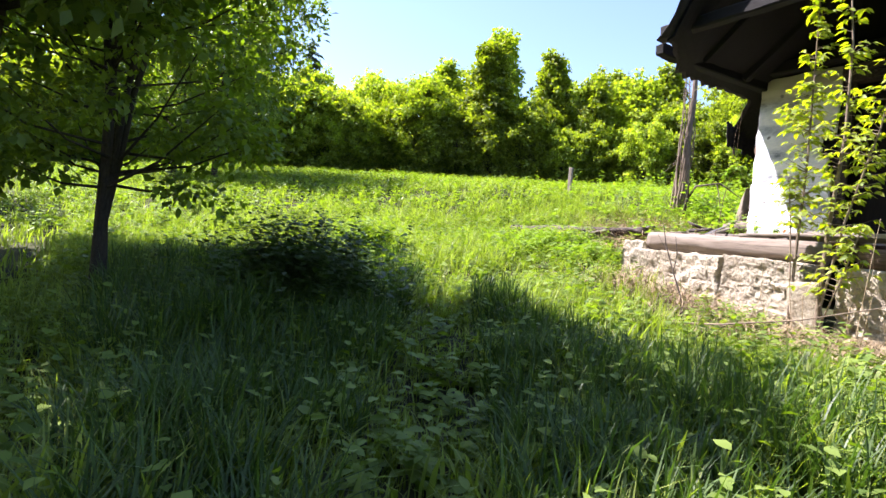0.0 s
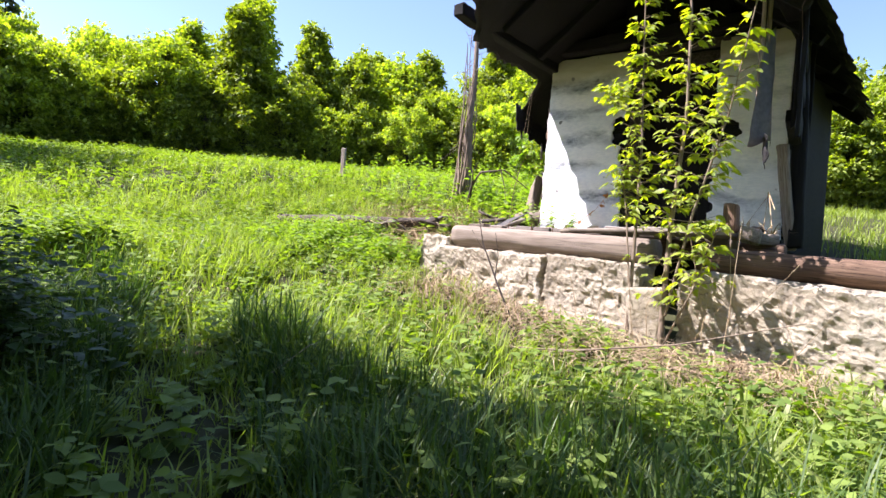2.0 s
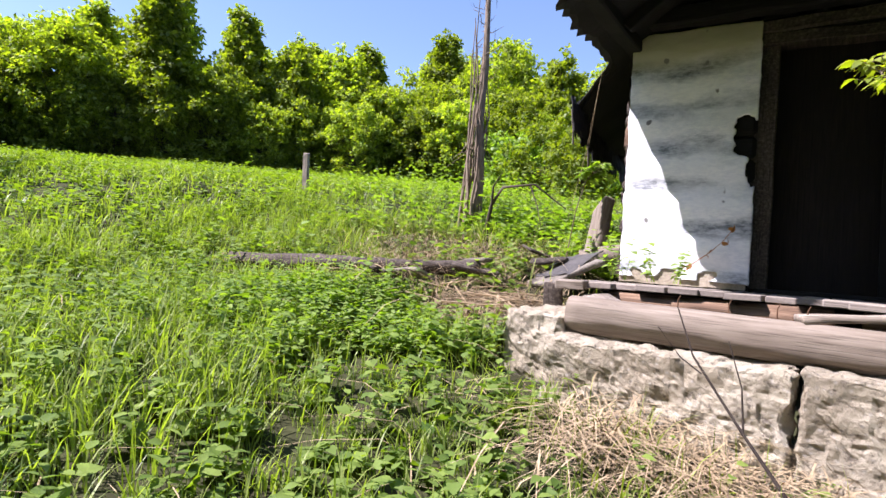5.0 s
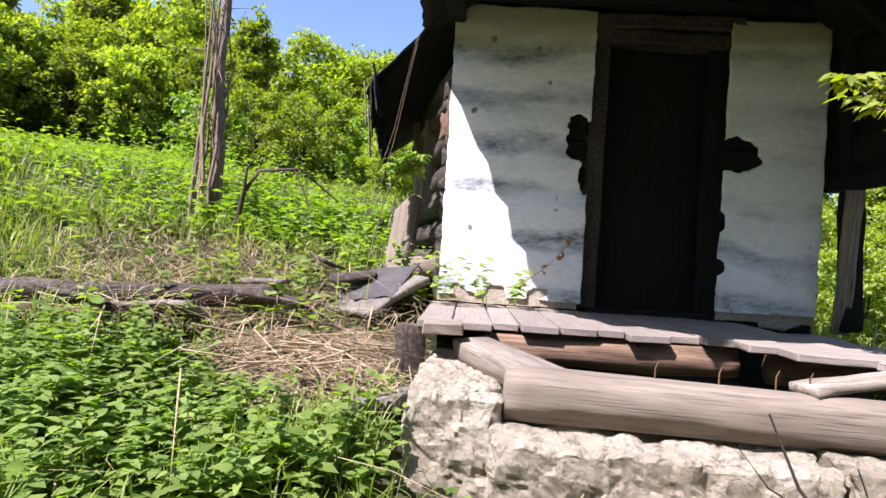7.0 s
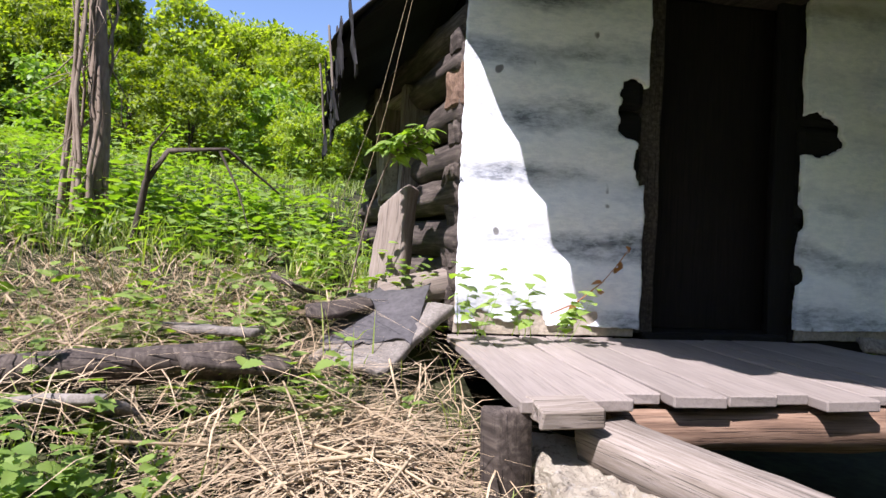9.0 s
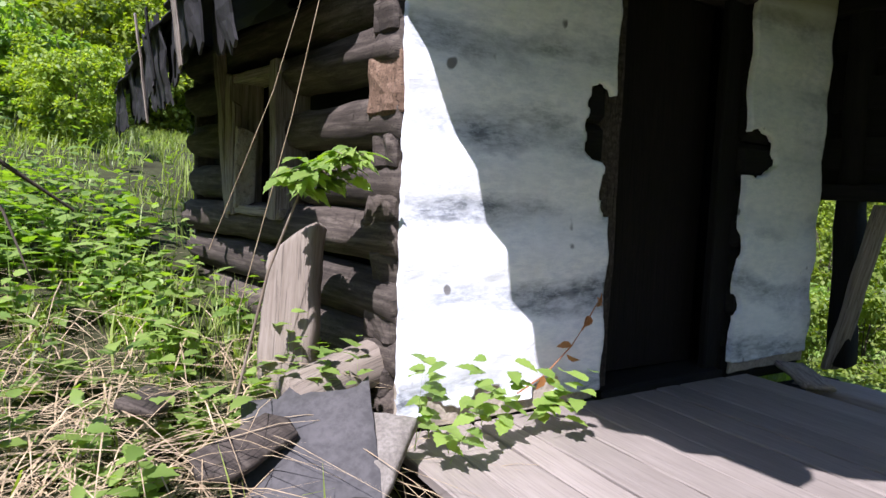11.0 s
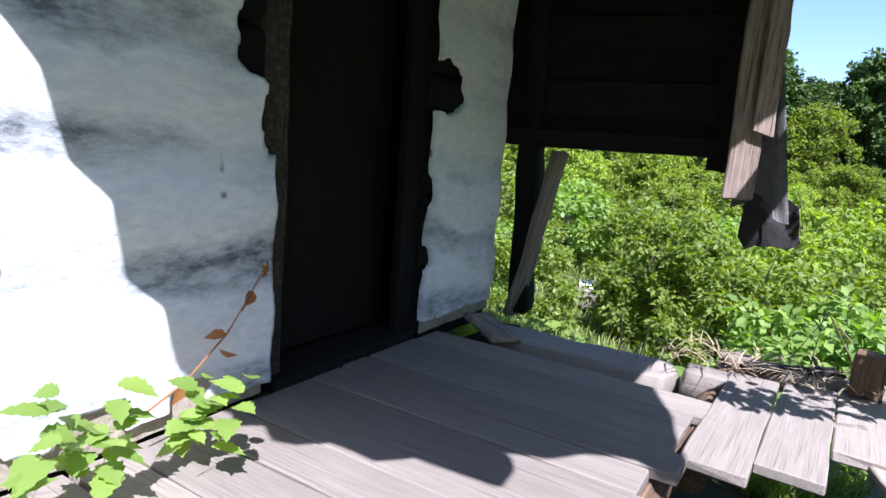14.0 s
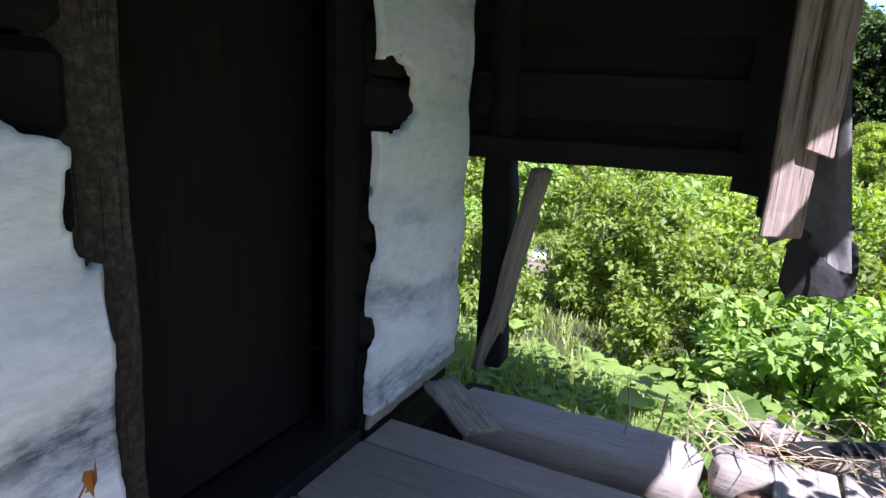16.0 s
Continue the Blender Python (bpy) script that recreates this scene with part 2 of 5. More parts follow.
def wood(name, dark, mid, light, grain=(1.2, 22, 22), rough=0.85, cracks=0.6):
    m = Mat(name, rough)
    g = m.noise(3.0, grain, 6, 0.65, distort=0.4)
    big = m.noise(1.6, (1, 1, 1), 3)
    c = m.ramp(g, [(0.25, dark), (0.5, mid), (0.75, light)])
    c = m.mix(m.ramp(big, [(0.35, (0, 0, 0)), (0.7, (1, 1, 1))]), c, m.mix(0.55, c, dark), "MIX")
    cr = m.noise(5.0, (0.5, 30, 30), 3, 0.5)
    line = m.ramp(cr, [(0.36, (0, 0, 0)), (0.42, (1, 1, 1))])
    c = m.mix(cracks, c, m.mix(1.0, c, line, "MULTIPLY"))
    n = m.bump(line, 0.35, 0.006)
    m.bump(g, 0.5, 0.004, n)
    return m.color(m.vary(c, 0.82, 1.15))


WOOD_GREY = wood("weathered grey wood", (0.11, 0.085, 0.062), (0.27, 0.225, 0.18), (0.42, 0.365, 0.31))
WOOD_FLOOR = wood("bleached floor boards", (0.20, 0.166, 0.138), (0.26, 0.22, 0.186), (0.305, 0.262, 0.225), cracks=0.18)
WOOD_RED = wood("red-brown old timber", (0.07, 0.041, 0.026), (0.17, 0.105, 0.066), (0.28, 0.188, 0.125))
WOOD_PINK = wood("sun-bleached pinkish board", (0.16, 0.11, 0.085), (0.32, 0.245, 0.20), (0.45, 0.365, 0.31))
# Brown dropped to near black, so the doorway's shade sits in the colour.
WOOD_DOOR = wood("brown door boards, doorway shade in colour", (0.004, 0.0025, 0.002), (0.011, 0.007, 0.0055), (0.020, 0.0135, 0.0105))
# Nearly black: the shade under the roof is put into this colour.
WOOD_DARK = wood("dark timber, shade in its colour", (0.003, 0.0026, 0.0022), (0.008, 0.0065, 0.0055), (0.018, 0.014, 0.011))
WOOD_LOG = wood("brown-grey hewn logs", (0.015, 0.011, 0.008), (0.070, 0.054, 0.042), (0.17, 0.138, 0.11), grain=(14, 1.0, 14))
WOOD_LOGX = wood("grey round log", (0.115, 0.088, 0.066), (0.20, 0.163, 0.128), (0.275, 0.23, 0.185), grain=(1.0, 14, 14), cracks=0.35)


def plaster():
    m = Mat("limewashed clay plaster", 0.9, 0, 0.15)
    sep = m.node("ShaderNodeSeparateXYZ")
    m.link(m.coord.outputs["Object"], sep.inputs[0])

    def calc(op, a, b):
        n = m.t.nodes.new("ShaderNodeMath")
        n.operation = op
        for sock, v in zip(n.inputs, (a, b)):
            if isinstance(v, (int, float)):
                sock.default_value = v
            else:
                m.link(v, sock)
        return n.outputs[0]

    band = m.noise(1.05, (0.55, 1, 2.5), 2.5, 0.5, distort=0.6)
    patch_n = m.noise(4.2, (0.7, 1, 1.3), 5, 0.6)
    fine = m.noise(24, (0.55, 1, 1.5), 7, 0.75)
    # greyer in the hollows between the logs, at every course
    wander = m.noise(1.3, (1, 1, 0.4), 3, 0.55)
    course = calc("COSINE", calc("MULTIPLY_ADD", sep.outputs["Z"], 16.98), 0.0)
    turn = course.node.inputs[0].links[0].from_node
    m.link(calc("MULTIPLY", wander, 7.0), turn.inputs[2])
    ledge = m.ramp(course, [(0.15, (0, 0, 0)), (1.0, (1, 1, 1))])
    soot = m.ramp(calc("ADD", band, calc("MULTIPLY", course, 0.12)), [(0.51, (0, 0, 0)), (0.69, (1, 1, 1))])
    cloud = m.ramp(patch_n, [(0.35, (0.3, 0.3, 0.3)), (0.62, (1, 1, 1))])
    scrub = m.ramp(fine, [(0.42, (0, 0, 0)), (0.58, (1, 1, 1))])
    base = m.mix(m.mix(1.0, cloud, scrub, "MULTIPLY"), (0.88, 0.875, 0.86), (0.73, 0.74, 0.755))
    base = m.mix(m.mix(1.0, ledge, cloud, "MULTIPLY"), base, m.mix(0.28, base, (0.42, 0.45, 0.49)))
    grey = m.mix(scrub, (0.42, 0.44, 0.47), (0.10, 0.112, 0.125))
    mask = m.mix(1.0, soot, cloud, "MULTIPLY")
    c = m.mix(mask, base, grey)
    # yellowish smoke stain towards the loft
    wob = m.node("ShaderNodeMath")
    wob.operation = "MULTIPLY_ADD"
    m.link(band, wob.inputs[0])
    wob.inputs[1].default_value = 0.5
    m.link(sep.outputs["Z"], wob.inputs[2])
    mr = m.node("ShaderNodeMapRange")
    m.link(wob.outputs[0], mr.inputs["Value"])
    mr.inputs["From Min"].default_value, mr.inputs["From Max"].default_value = 2.98, 3.14
    c = m.mix(mr.outputs[0], c, (0.44, 0.41, 0.29))
    spots = m.noise(9, (1, 1, 0.7), 2, 0.4)
    c = m.mix(m.ramp(spots, [(0.70, (0, 0, 0)), (0.74, (1, 1, 1))]), c, (0.22, 0.21, 0.20))
    n = m.bump(patch_n, 0.35, 0.02)
    n = m.bump(fine, 0.5, 0.006, n)
    m.bump(m.noise(60, (1, 1, 1), 3), 0.15, 0.002, n)
    return m.color(c)


PLASTER = plaster()


def concrete():
    m = Mat("crumbling pale concrete", 0.95, 0, 0.15)
    big = m.noise(2.2, (1, 1, 1), 6, 0.65)
    grit = m.noise(17, (1, 1, 1), 8, 0.75)
    c = m.ramp(big, [(0.3, (0.27, 0.225, 0.16)), (0.55, (0.42, 0.368, 0.28)), (0.75, (0.52, 0.468, 0.375))])
    v = m.t.nodes.new("ShaderNodeTexVoronoi")
    v.inputs["Scale"].default_value = 26
    m.link(m.coord.outputs["Object"], v.inputs["Vector"])
    c = m.mix(m.ramp(v.outputs["Distance"], [(0.12, (0.7, 0.7, 0.7)), (0.3, (0, 0, 0))]), c, (0.42, 0.385, 0.33))
    c = m.mix(m.ramp(grit, [(0.36, (0.85, 0.85, 0.85)), (0.45, (0, 0, 0))]), c, (0.12, 0.10, 0.08))
    n = m.bump(grit, 1.0, 0.035)
    n = m.bump(big, 0.8, 0.05, n)
    m.bump(v.outputs["Distance"], 0.5, 0.012, n)
    return m.color(m.vary(c, 0.9, 1.1))


CONCRETE = concrete()


def simple(name, a, b, scale=6.0, rough=0.85, bump=0.3, spec=0.25, stretch=(1, 1, 1)):
    m = Mat(name, rough, 0, spec)
    n = m.noise(scale, stretch, 6, 0.65)
    f = m.noise(scale * 7, stretch, 4, 0.6)
    c = m.mix(m.ramp(n, [(0.3, (0, 0, 0)), (0.7, (1, 1, 1))]), a, b)
    c = m.mix(m.ramp(f, [(0.35, (0.5, 0.5, 0.5)), (0.6, (0, 0, 0))]), c, tuple(0.55 * q for q in a))
    m.bump(f, bump, 0.006)
    return m.color(m.vary(c, 0.85, 1.15))


OLD_BOARD = simple("lichen-grey old board", (0.125, 0.108, 0.09), (0.225, 0.20, 0.172), 9.0, 0.95, 0.8, 0.1)
SOIL = simple("earth and litter", (0.032, 0.029, 0.016), (0.055, 0.062, 0.024), 2.0, 0.95, 0.8, 0.1)
TAR = simple("weathered tar paper", (0.012, 0.011, 0.011), (0.035, 0.032, 0.031), 3.0, 0.8, 0.5)
SLATE = simple("grey fibre-cement sheet", (0.060, 0.056, 0.055), (0.095, 0.087, 0.085), 5.0, 0.85, 0.4)
TIN = simple("dull zinc sheet", (0.22, 0.205, 0.195), (0.36, 0.335, 0.315), 2.5, 0.65, 0.2, 0.5)
CLAY = simple("tan clay daub", (0.30, 0.25, 0.19), (0.44, 0.38, 0.30), 8.0, 0.95, 0.7, 0.1)
STRAW = simple("dry straw stalks", (0.26, 0.18, 0.10), (0.50, 0.395, 0.25), 3.0, 0.85, 0.1)
BARK = simple("dark tree bark", (0.045, 0.036, 0.027), (0.10, 0.082, 0.062), 7.0, 0.95, 0.8, 0.1, (1, 1, 0.3))
BARK_DEAD = simple("bare grey-brown dead bark", (0.16, 0.12, 0.085), (0.28, 0.225, 0.17), 7.0, 0.95, 0.6, 0.1, (1, 1, 0.3))
TWIG = simple("dark dry twig", (0.03, 0.022, 0.018), (0.06, 0.045, 0.035), 9.0, 0.9, 0.2)
NAIL = simple("rusty iron", (0.09, 0.045, 0.025), (0.14, 0.075, 0.04), 20.0, 0.7, 0.2)


def leaf_mat(name, dark, light, through, low=0.7, high=1.3, amount=0.42, rough=0.5, spec=0.35):
    """Thin leaves that let light through."""
    m = Mat(name, rough, 0, spec)
    g = m.t.nodes.new("ShaderNodeNewGeometry").outputs["Random Per Island"]
    big = m.noise(1.3, (1, 1, 1), 4)
    c = m.mix(g, dark, light)
    c = m.mix(m.ramp(big, [(0.3, (0, 0, 0)), (0.7, (1, 1, 1))]), c, m.mix(0.5, c, light))
    c = m.vary(c, low, high)
    m.color(c)
    tr = m.t.nodes.new("ShaderNodeBsdfTranslucent")
    tc = m.mix(0.8, c, through, "MULTIPLY")
    hs = m.node("ShaderNodeHueSaturation", Saturation=1.1, Value=2.4)
    m.link(tc, hs.inputs["Color"])
    m.link(hs.outputs[0], tr.inputs["Color"])
    mx = m.t.nodes.new("ShaderNodeMixShader")
    mx.inputs[0].default_value = amount
    m.link(m.b.outputs[0], mx.inputs[1])
    m.link(tr.outputs[0], mx.inputs[2])
    m.link(mx.outputs[0], m.t.nodes["Material Output"].inputs["Surface"])
    return m.m


GRASS = leaf_mat("meadow grass", (0.055, 0.09, 0.02), (0.28, 0.325, 0.085), (0.75, 0.9, 0.3), 0.9, 1.1, 0.40, 0.45, 0.3)
# Darker version of the grass that paints shade into the blades.
SEDGE_SHADE = leaf_mat("sedge blades darkened for shade", (0.022, 0.045, 0.014), (0.08, 0.125, 0.035), (0.75, 0.9, 0.3), 0.9, 1.1, 0.30, 0.45, 0.22)
WEED = leaf_mat("broad weed leaves", (0.05, 0.095, 0.02), (0.20, 0.265, 0.06), (0.85, 0.95, 0.3), 0.9, 1.1, 0.34, 0.55, 0.15)
NETTLE = leaf_mat("nettle and bramble leaves", (0.08, 0.14, 0.028), (0.225, 0.295, 0.07), (0.8, 0.95, 0.3), 0.95, 1.1, 0.38, 0.5, 0.3)
MAPLE = leaf_mat("young maple leaves", (0.10, 0.15, 0.022), (0.29, 0.325, 0.06), (0.9, 0.95, 0.25), 0.95, 1.1, 0.5)
FOREST = leaf_mat("woodland leaves", (0.06, 0.10, 0.018), (0.30, 0.345, 0.075), (0.85, 0.95, 0.3), 0.65, 1.25, 0.44, 0.55, 0.2)
BUSH = leaf_mat("bush leaves", (0.065, 0.11, 0.02), (0.25, 0.30, 0.06), (0.9, 0.95, 0.3), 0.75, 1.25, 0.42, 0.5, 0.25)
APPLE = leaf_mat("dark orchard leaves", (0.045, 0.08, 0.018), (0.18, 0.24, 0.055), (0.85, 0.95, 0.3), 0.9, 1.1, 0.36, 0.5, 0.25)
HILL = leaf_mat("dark pine boughs", (0.03, 0.055, 0.016), (0.085, 0.12, 0.035), (0.7, 0.85, 0.35), 0.75, 1.2, 0.2, 0.6, 0.15)
NEEDLES = leaf_mat("conifer needles", (0.035, 0.075, 0.025), (0.08, 0.12, 0.04), (0.6, 0.8, 0.4), 0.7, 1.2, 0.15)
DRYLEAF = leaf_mat("withered brown leaves", (0.20, 0.09, 0.035), (0.34, 0.19, 0.085), (0.9, 0.6, 0.3), 0.9, 1.1)

# ---- ground ----
def spread(lo, hi, mid0, mid1, step, grow=1.13):
    """Coordinates, close together between mid0 and mid1 and ever wider apart outside."""
    xs = list(np.arange(mid0, mid1 + 1e-6, step))
    s, x = step, xs[-1]
    while x < hi:
        s *= grow
        x += s
        xs.append(x)
    s, x = step, xs[0]
    while x > lo:
        s *= grow
        x -= s
        xs.insert(0, x)
    return np.array(xs)


gx, gy = spread(-700, 700, -7, 7, 0.12), spread(-700, 700, -9.5, 6.5, 0.12)
GX, GY = np.meshgrid(gx, gy)
gv = np.stack([GX.ravel(), GY.ravel(), ground_z(GX, GY).ravel()], 1)
gi = np.arange(len(gx) * len(gy)).reshape(len(gy), len(gx))
gf = np.stack([gi[:-1, :-1], gi[:-1, 1:], gi[1:, 1:], gi[1:, :-1]], -1).reshape(-1, 4)
ground = part("ground", mesh_np("ground", gv, gf), SOIL, flat=False)
tagged(ground, "grassy hillside of dark earth and litter", "ground", kind="structure")

# ---- house: front wall ----
WL, WR, WT, FL = -1.14, 1.70, 3.08, 0.80
front = thing("wall_south", "limewashed plastered log wall with soot stains and flaked patches", "wall", kind="structure")


def blob(x, z, cx, cz, rx, rz, seed):
    w = 0.55 * n3((x, 0, z), 7, seed) + 0.35 * n3((x, 0, z), 19, seed)
    return ((x - cx) / rx) ** 2 + ((z - cz) / rz) ** 2 + w < 1


def flaked(x, z):
    """Where the plaster has fallen off."""
    if blob(x, z, -0.12, 2.08, 0.12, 0.19, 3) or blob(x, z, 1.03, 2.03, 0.21, 0.13, 8):
        return True
    if blob(x, z, -0.06, 1.80, 0.05, 0.16, 5) or blob(x, z, 0.94, 1.52, 0.05, 0.07, 2) or blob(x, z, 0.97, 1.17, 0.035, 0.06, 6):
        return True
    if z < 0.93 + 0.05 * n3((x, 0, 0), 4, 2) and x < 0.2:
        return n3((x, 0, z), 6, 12) > 0.1
    return False


def plaster_panel(x0, x1, z0, z1, seed):
    cell = 0.018
    nx, nz = int((x1 - x0) / cell), int((z1 - z0) / cell)
    bm = bmesh.new()
    grid = {}

    def vert(i, j):
        if (i, j) not in grid:
            x, z = x0 + (x1 - x0) * i / nx, z0 + (z1 - z0) * j / nz
            y = 0.010 * n3((x, 0, z * 2.2), 1.9, seed) - 0.008 * math.cos((z + 0.02 * n3((x, 0, 0), 2, seed)) * math.tau / 0.37) + 0.004 * n3((x, 0, z), 9, seed) + 0.0022 * n3((x, 0, z), 33, seed)
            ex = 0.02 * n3((0, seed, z), 7, 1) + 0.008 * n3((0, seed, z), 28, 4)
            if i in (0, nx):
                x += ex
            if j in (0, nz):
                z += 0.03 * n3((x, seed, 0), 6, 1)
            grid[i, j] = bm.verts.new((x, y, z))
        return grid[i, j]

    for i in range(nx):
        for j in range(nz):
            x, z = x0 + (x1 - x0) * (i + 0.5) / nx, z0 + (z1 - z0) * (j + 0.5) / nz
            if not flaked(x, z):
                bm.faces.new((vert(i, j), vert(i + 1, j), vert(i + 1, j + 1), vert(i, j + 1)))
    rim = [e for e in bm.edges if e.is_boundary]
    edge = list({v for e in rim for v in e.verts})
    for k in range(3):
        bmesh.ops.smooth_vert(bm, verts=edge, factor=0.5, use_axis_x=True, use_axis_y=False, use_axis_z=True)
    for v in edge:
        v.co.x += 0.006 * n3(v.co, 31, seed)
        v.co.z += 0.006 * n3(v.co, 31, seed + 7)
    made = bmesh.ops.extrude_edge_only(bm, edges=rim)["geom"]
    bmesh.ops.translate(bm, vec=(0, 0.035, 0), verts=[g for g in made if isinstance(g, bmesh.types.BMVert)])
    bmesh.ops.recalc_face_normals(bm, faces=bm.faces)
    return bm


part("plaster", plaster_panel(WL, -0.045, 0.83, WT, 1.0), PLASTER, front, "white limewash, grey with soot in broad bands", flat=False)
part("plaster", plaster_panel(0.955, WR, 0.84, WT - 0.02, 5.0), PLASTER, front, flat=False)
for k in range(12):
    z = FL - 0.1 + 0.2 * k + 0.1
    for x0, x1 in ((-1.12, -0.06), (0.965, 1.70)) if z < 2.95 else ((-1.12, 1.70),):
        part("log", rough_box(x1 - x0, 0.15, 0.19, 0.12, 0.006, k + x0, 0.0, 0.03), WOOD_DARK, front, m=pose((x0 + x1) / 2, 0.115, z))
part("clay", rough_box(1.06, 0.02, 0.2, 0.04, 0.006, 3.0, 0.01, 0.004, 0.004), CLAY, front, "bare tan clay at the wall's foot", m=pose(-0.60, 0.03, 0.885))
part("clay", rough_box(0.72, 0.02, 0.12, 0.04, 0.006, 4.0, 0.01, 0.004, 0.004), CLAY, front, m=pose(1.33, 0.03, 0.85))
door = thing("door_1", "closed dark plank door in a worn timber frame", "door", kind="structure")
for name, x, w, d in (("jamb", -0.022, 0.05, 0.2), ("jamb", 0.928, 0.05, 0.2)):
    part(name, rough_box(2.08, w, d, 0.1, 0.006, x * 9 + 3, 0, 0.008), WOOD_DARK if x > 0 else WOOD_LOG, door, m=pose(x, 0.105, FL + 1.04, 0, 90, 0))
part("lintel", rough_box(1.12, 0.2, 0.1, 0.1, 0.008, 71, 0.02, 0.01), WOOD_LOG, door, m=pose(0.455, 0.12, 2.90, 0, 1.2, 0))
part("lintel", rough_box(1.2, 0.12, 0.11, 0.1, 0.01, 75, 0.03, 0.015), WOOD_LOG, door, m=pose(0.46, 0.06, 3.02, 0, -1.5, 0))
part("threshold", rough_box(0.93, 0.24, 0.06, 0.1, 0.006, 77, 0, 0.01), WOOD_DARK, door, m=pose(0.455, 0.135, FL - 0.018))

leaf = part("door_leaf", rough_box(2.05, 0.95, 0.02, 0.3, 0.003, 21, 0, 0.003), WOOD_DOOR, door, "closed brown plank door, darkened in colour for the doorway's shade", m=pose(0.45, 0.265, FL + 1.04, 0, 90, 90))
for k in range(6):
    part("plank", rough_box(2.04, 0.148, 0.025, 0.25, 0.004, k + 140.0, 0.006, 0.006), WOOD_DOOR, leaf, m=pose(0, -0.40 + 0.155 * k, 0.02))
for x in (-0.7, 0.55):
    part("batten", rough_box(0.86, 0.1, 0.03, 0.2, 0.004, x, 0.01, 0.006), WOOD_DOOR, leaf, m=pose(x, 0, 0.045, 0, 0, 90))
# ---- house: log side, closing walls, ceiling ----
SKEW, DEEP = 11.8, 2.35
SIDE = pose(-1.05, 0.05, 0, 0, 0, SKEW)
west = thing("wall_west", "weathered dark log wall with notched corner", "wall", SIDE, kind="structure")
COURSES = (0.86, 1.09, 1.32, 1.56, 1.78, 2.03, 2.31, 2.54)
for k, z in enumerate(COURSES):
    spans = ((0.0, 0.94), (1.56, DEEP)) if 1.6 < z < 2.35 else ((0.0, DEEP + 0.08 * (k % 2)),)
    for a, b in spans:
        lg = rough_log(b - a, 0.112 + 0.006 * ((k * 5) % 3), 0.100, 0.022, k * 3.1 + a, 16, 0.0, int((b - a) / 0.07) + 4)
        bmesh.ops.rotate(lg, cent=(0, 0, 0), matrix=Matrix.Rotation(radians(90), 3, "Z"), verts=lg.verts)
        part("log", lg, WOOD_LOG, west, m=pose(0.014 * ((k * 5) % 3 - 1), (a + b) / 2, z, 0.6 * ((k * 7) % 3 - 1)), flat=False)
# ends of the cross logs, hewn square, between the courses at the corner
for k, (za, zb) in enumerate(zip(COURSES, COURSES[1:])):
    b = rough_box(0.24, 0.17 + 0.03 * (k % 2), (zb - za) * (0.9 if k == 5 else 0.62), 0.04, 0.012, k + 40.0, 0.02, 0.018)
    tall = pose((-0.02 if k == 5 else 0.005) + 0.012 * ((k * 7) % 3), 0.10, (za + zb) / 2, 0, 0, 2 * ((k % 3) - 1))
    part("log_end", b, WOOD_RED if k == 5 else WOOD_LOG, west, "freshly split red-brown log end" if k == 5 else "", m=tall)
# Unseen dark sheet added behind the logs to stop light leaking in.
part("lining", rough_box(DEEP, 0.03, 1.95, 0.5, 0.004, 9, 0, 0.004), WOOD_DARK, west, m=pose(0.13, DEEP / 2 + 0.12, 1.75, 0, 0, 90))
window = thing("window_1", "small broken window with grey frame and pale board", "window", SIDE, kind="structure")
for y in (0.97, 1.53):
    part("window_frame", rough_box(0.78, 0.07, 0.2, 0.08, 0.008, y, 0.02), WOOD_GREY, window, m=pose(-0.05, y, 1.98, 0, 90, 0))
part("window_frame", rough_box(0.95, 0.06, 0.06, 0.08, 0.008, 3.3, 0.02), WOOD_GREY, window, m=pose(-0.13, 1.60, 2.02, 0, 86, 0))
for z in (1.62, 2.34):
    part("window_sill", rough_box(0.66, 0.2, 0.05, 0.08, 0.006, z, 0.01), WOOD_GREY, window, m=pose(-0.03, 1.25, z, 0, 0, 90))
part("board", rough_box(0.42, 0.12, 0.025, 0.06, 0.006, 5, 0.05), CONCRETE, window, "pale splintered board", m=pose(-0.10, 1.40, 1.85, 0, 86, 90))
part("board", rough_box(0.62, 0.05, 0.025, 0.06, 0.006, 6, 0.03), WOOD_GREY, window, m=pose(-0.12, 1.47, 1.90, 0, 88, 90))
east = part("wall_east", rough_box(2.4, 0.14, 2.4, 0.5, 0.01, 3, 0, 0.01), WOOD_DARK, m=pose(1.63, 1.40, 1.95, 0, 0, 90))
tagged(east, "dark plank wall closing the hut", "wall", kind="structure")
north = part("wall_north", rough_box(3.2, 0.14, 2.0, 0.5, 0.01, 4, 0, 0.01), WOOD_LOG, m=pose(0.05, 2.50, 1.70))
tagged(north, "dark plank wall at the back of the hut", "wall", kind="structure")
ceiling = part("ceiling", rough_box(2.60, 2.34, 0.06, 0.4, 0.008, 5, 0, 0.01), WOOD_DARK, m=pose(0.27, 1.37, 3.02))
tagged(ceiling, "dark board ceiling inside the hut, shade deepened in its colour", "ceiling", kind="structure")
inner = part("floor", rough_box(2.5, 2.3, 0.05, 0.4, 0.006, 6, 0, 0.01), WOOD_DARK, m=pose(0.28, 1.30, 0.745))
tagged(inner, "dark plank floor inside the hut", "floor", kind="structure")

# ---- roof ----
RX, RZ, PITCH = 0.3, 4.1, 0.75
roof = thing("roof", "sagging gable roof of black tar paper, torn at the eaves", "roof", kind="structure")


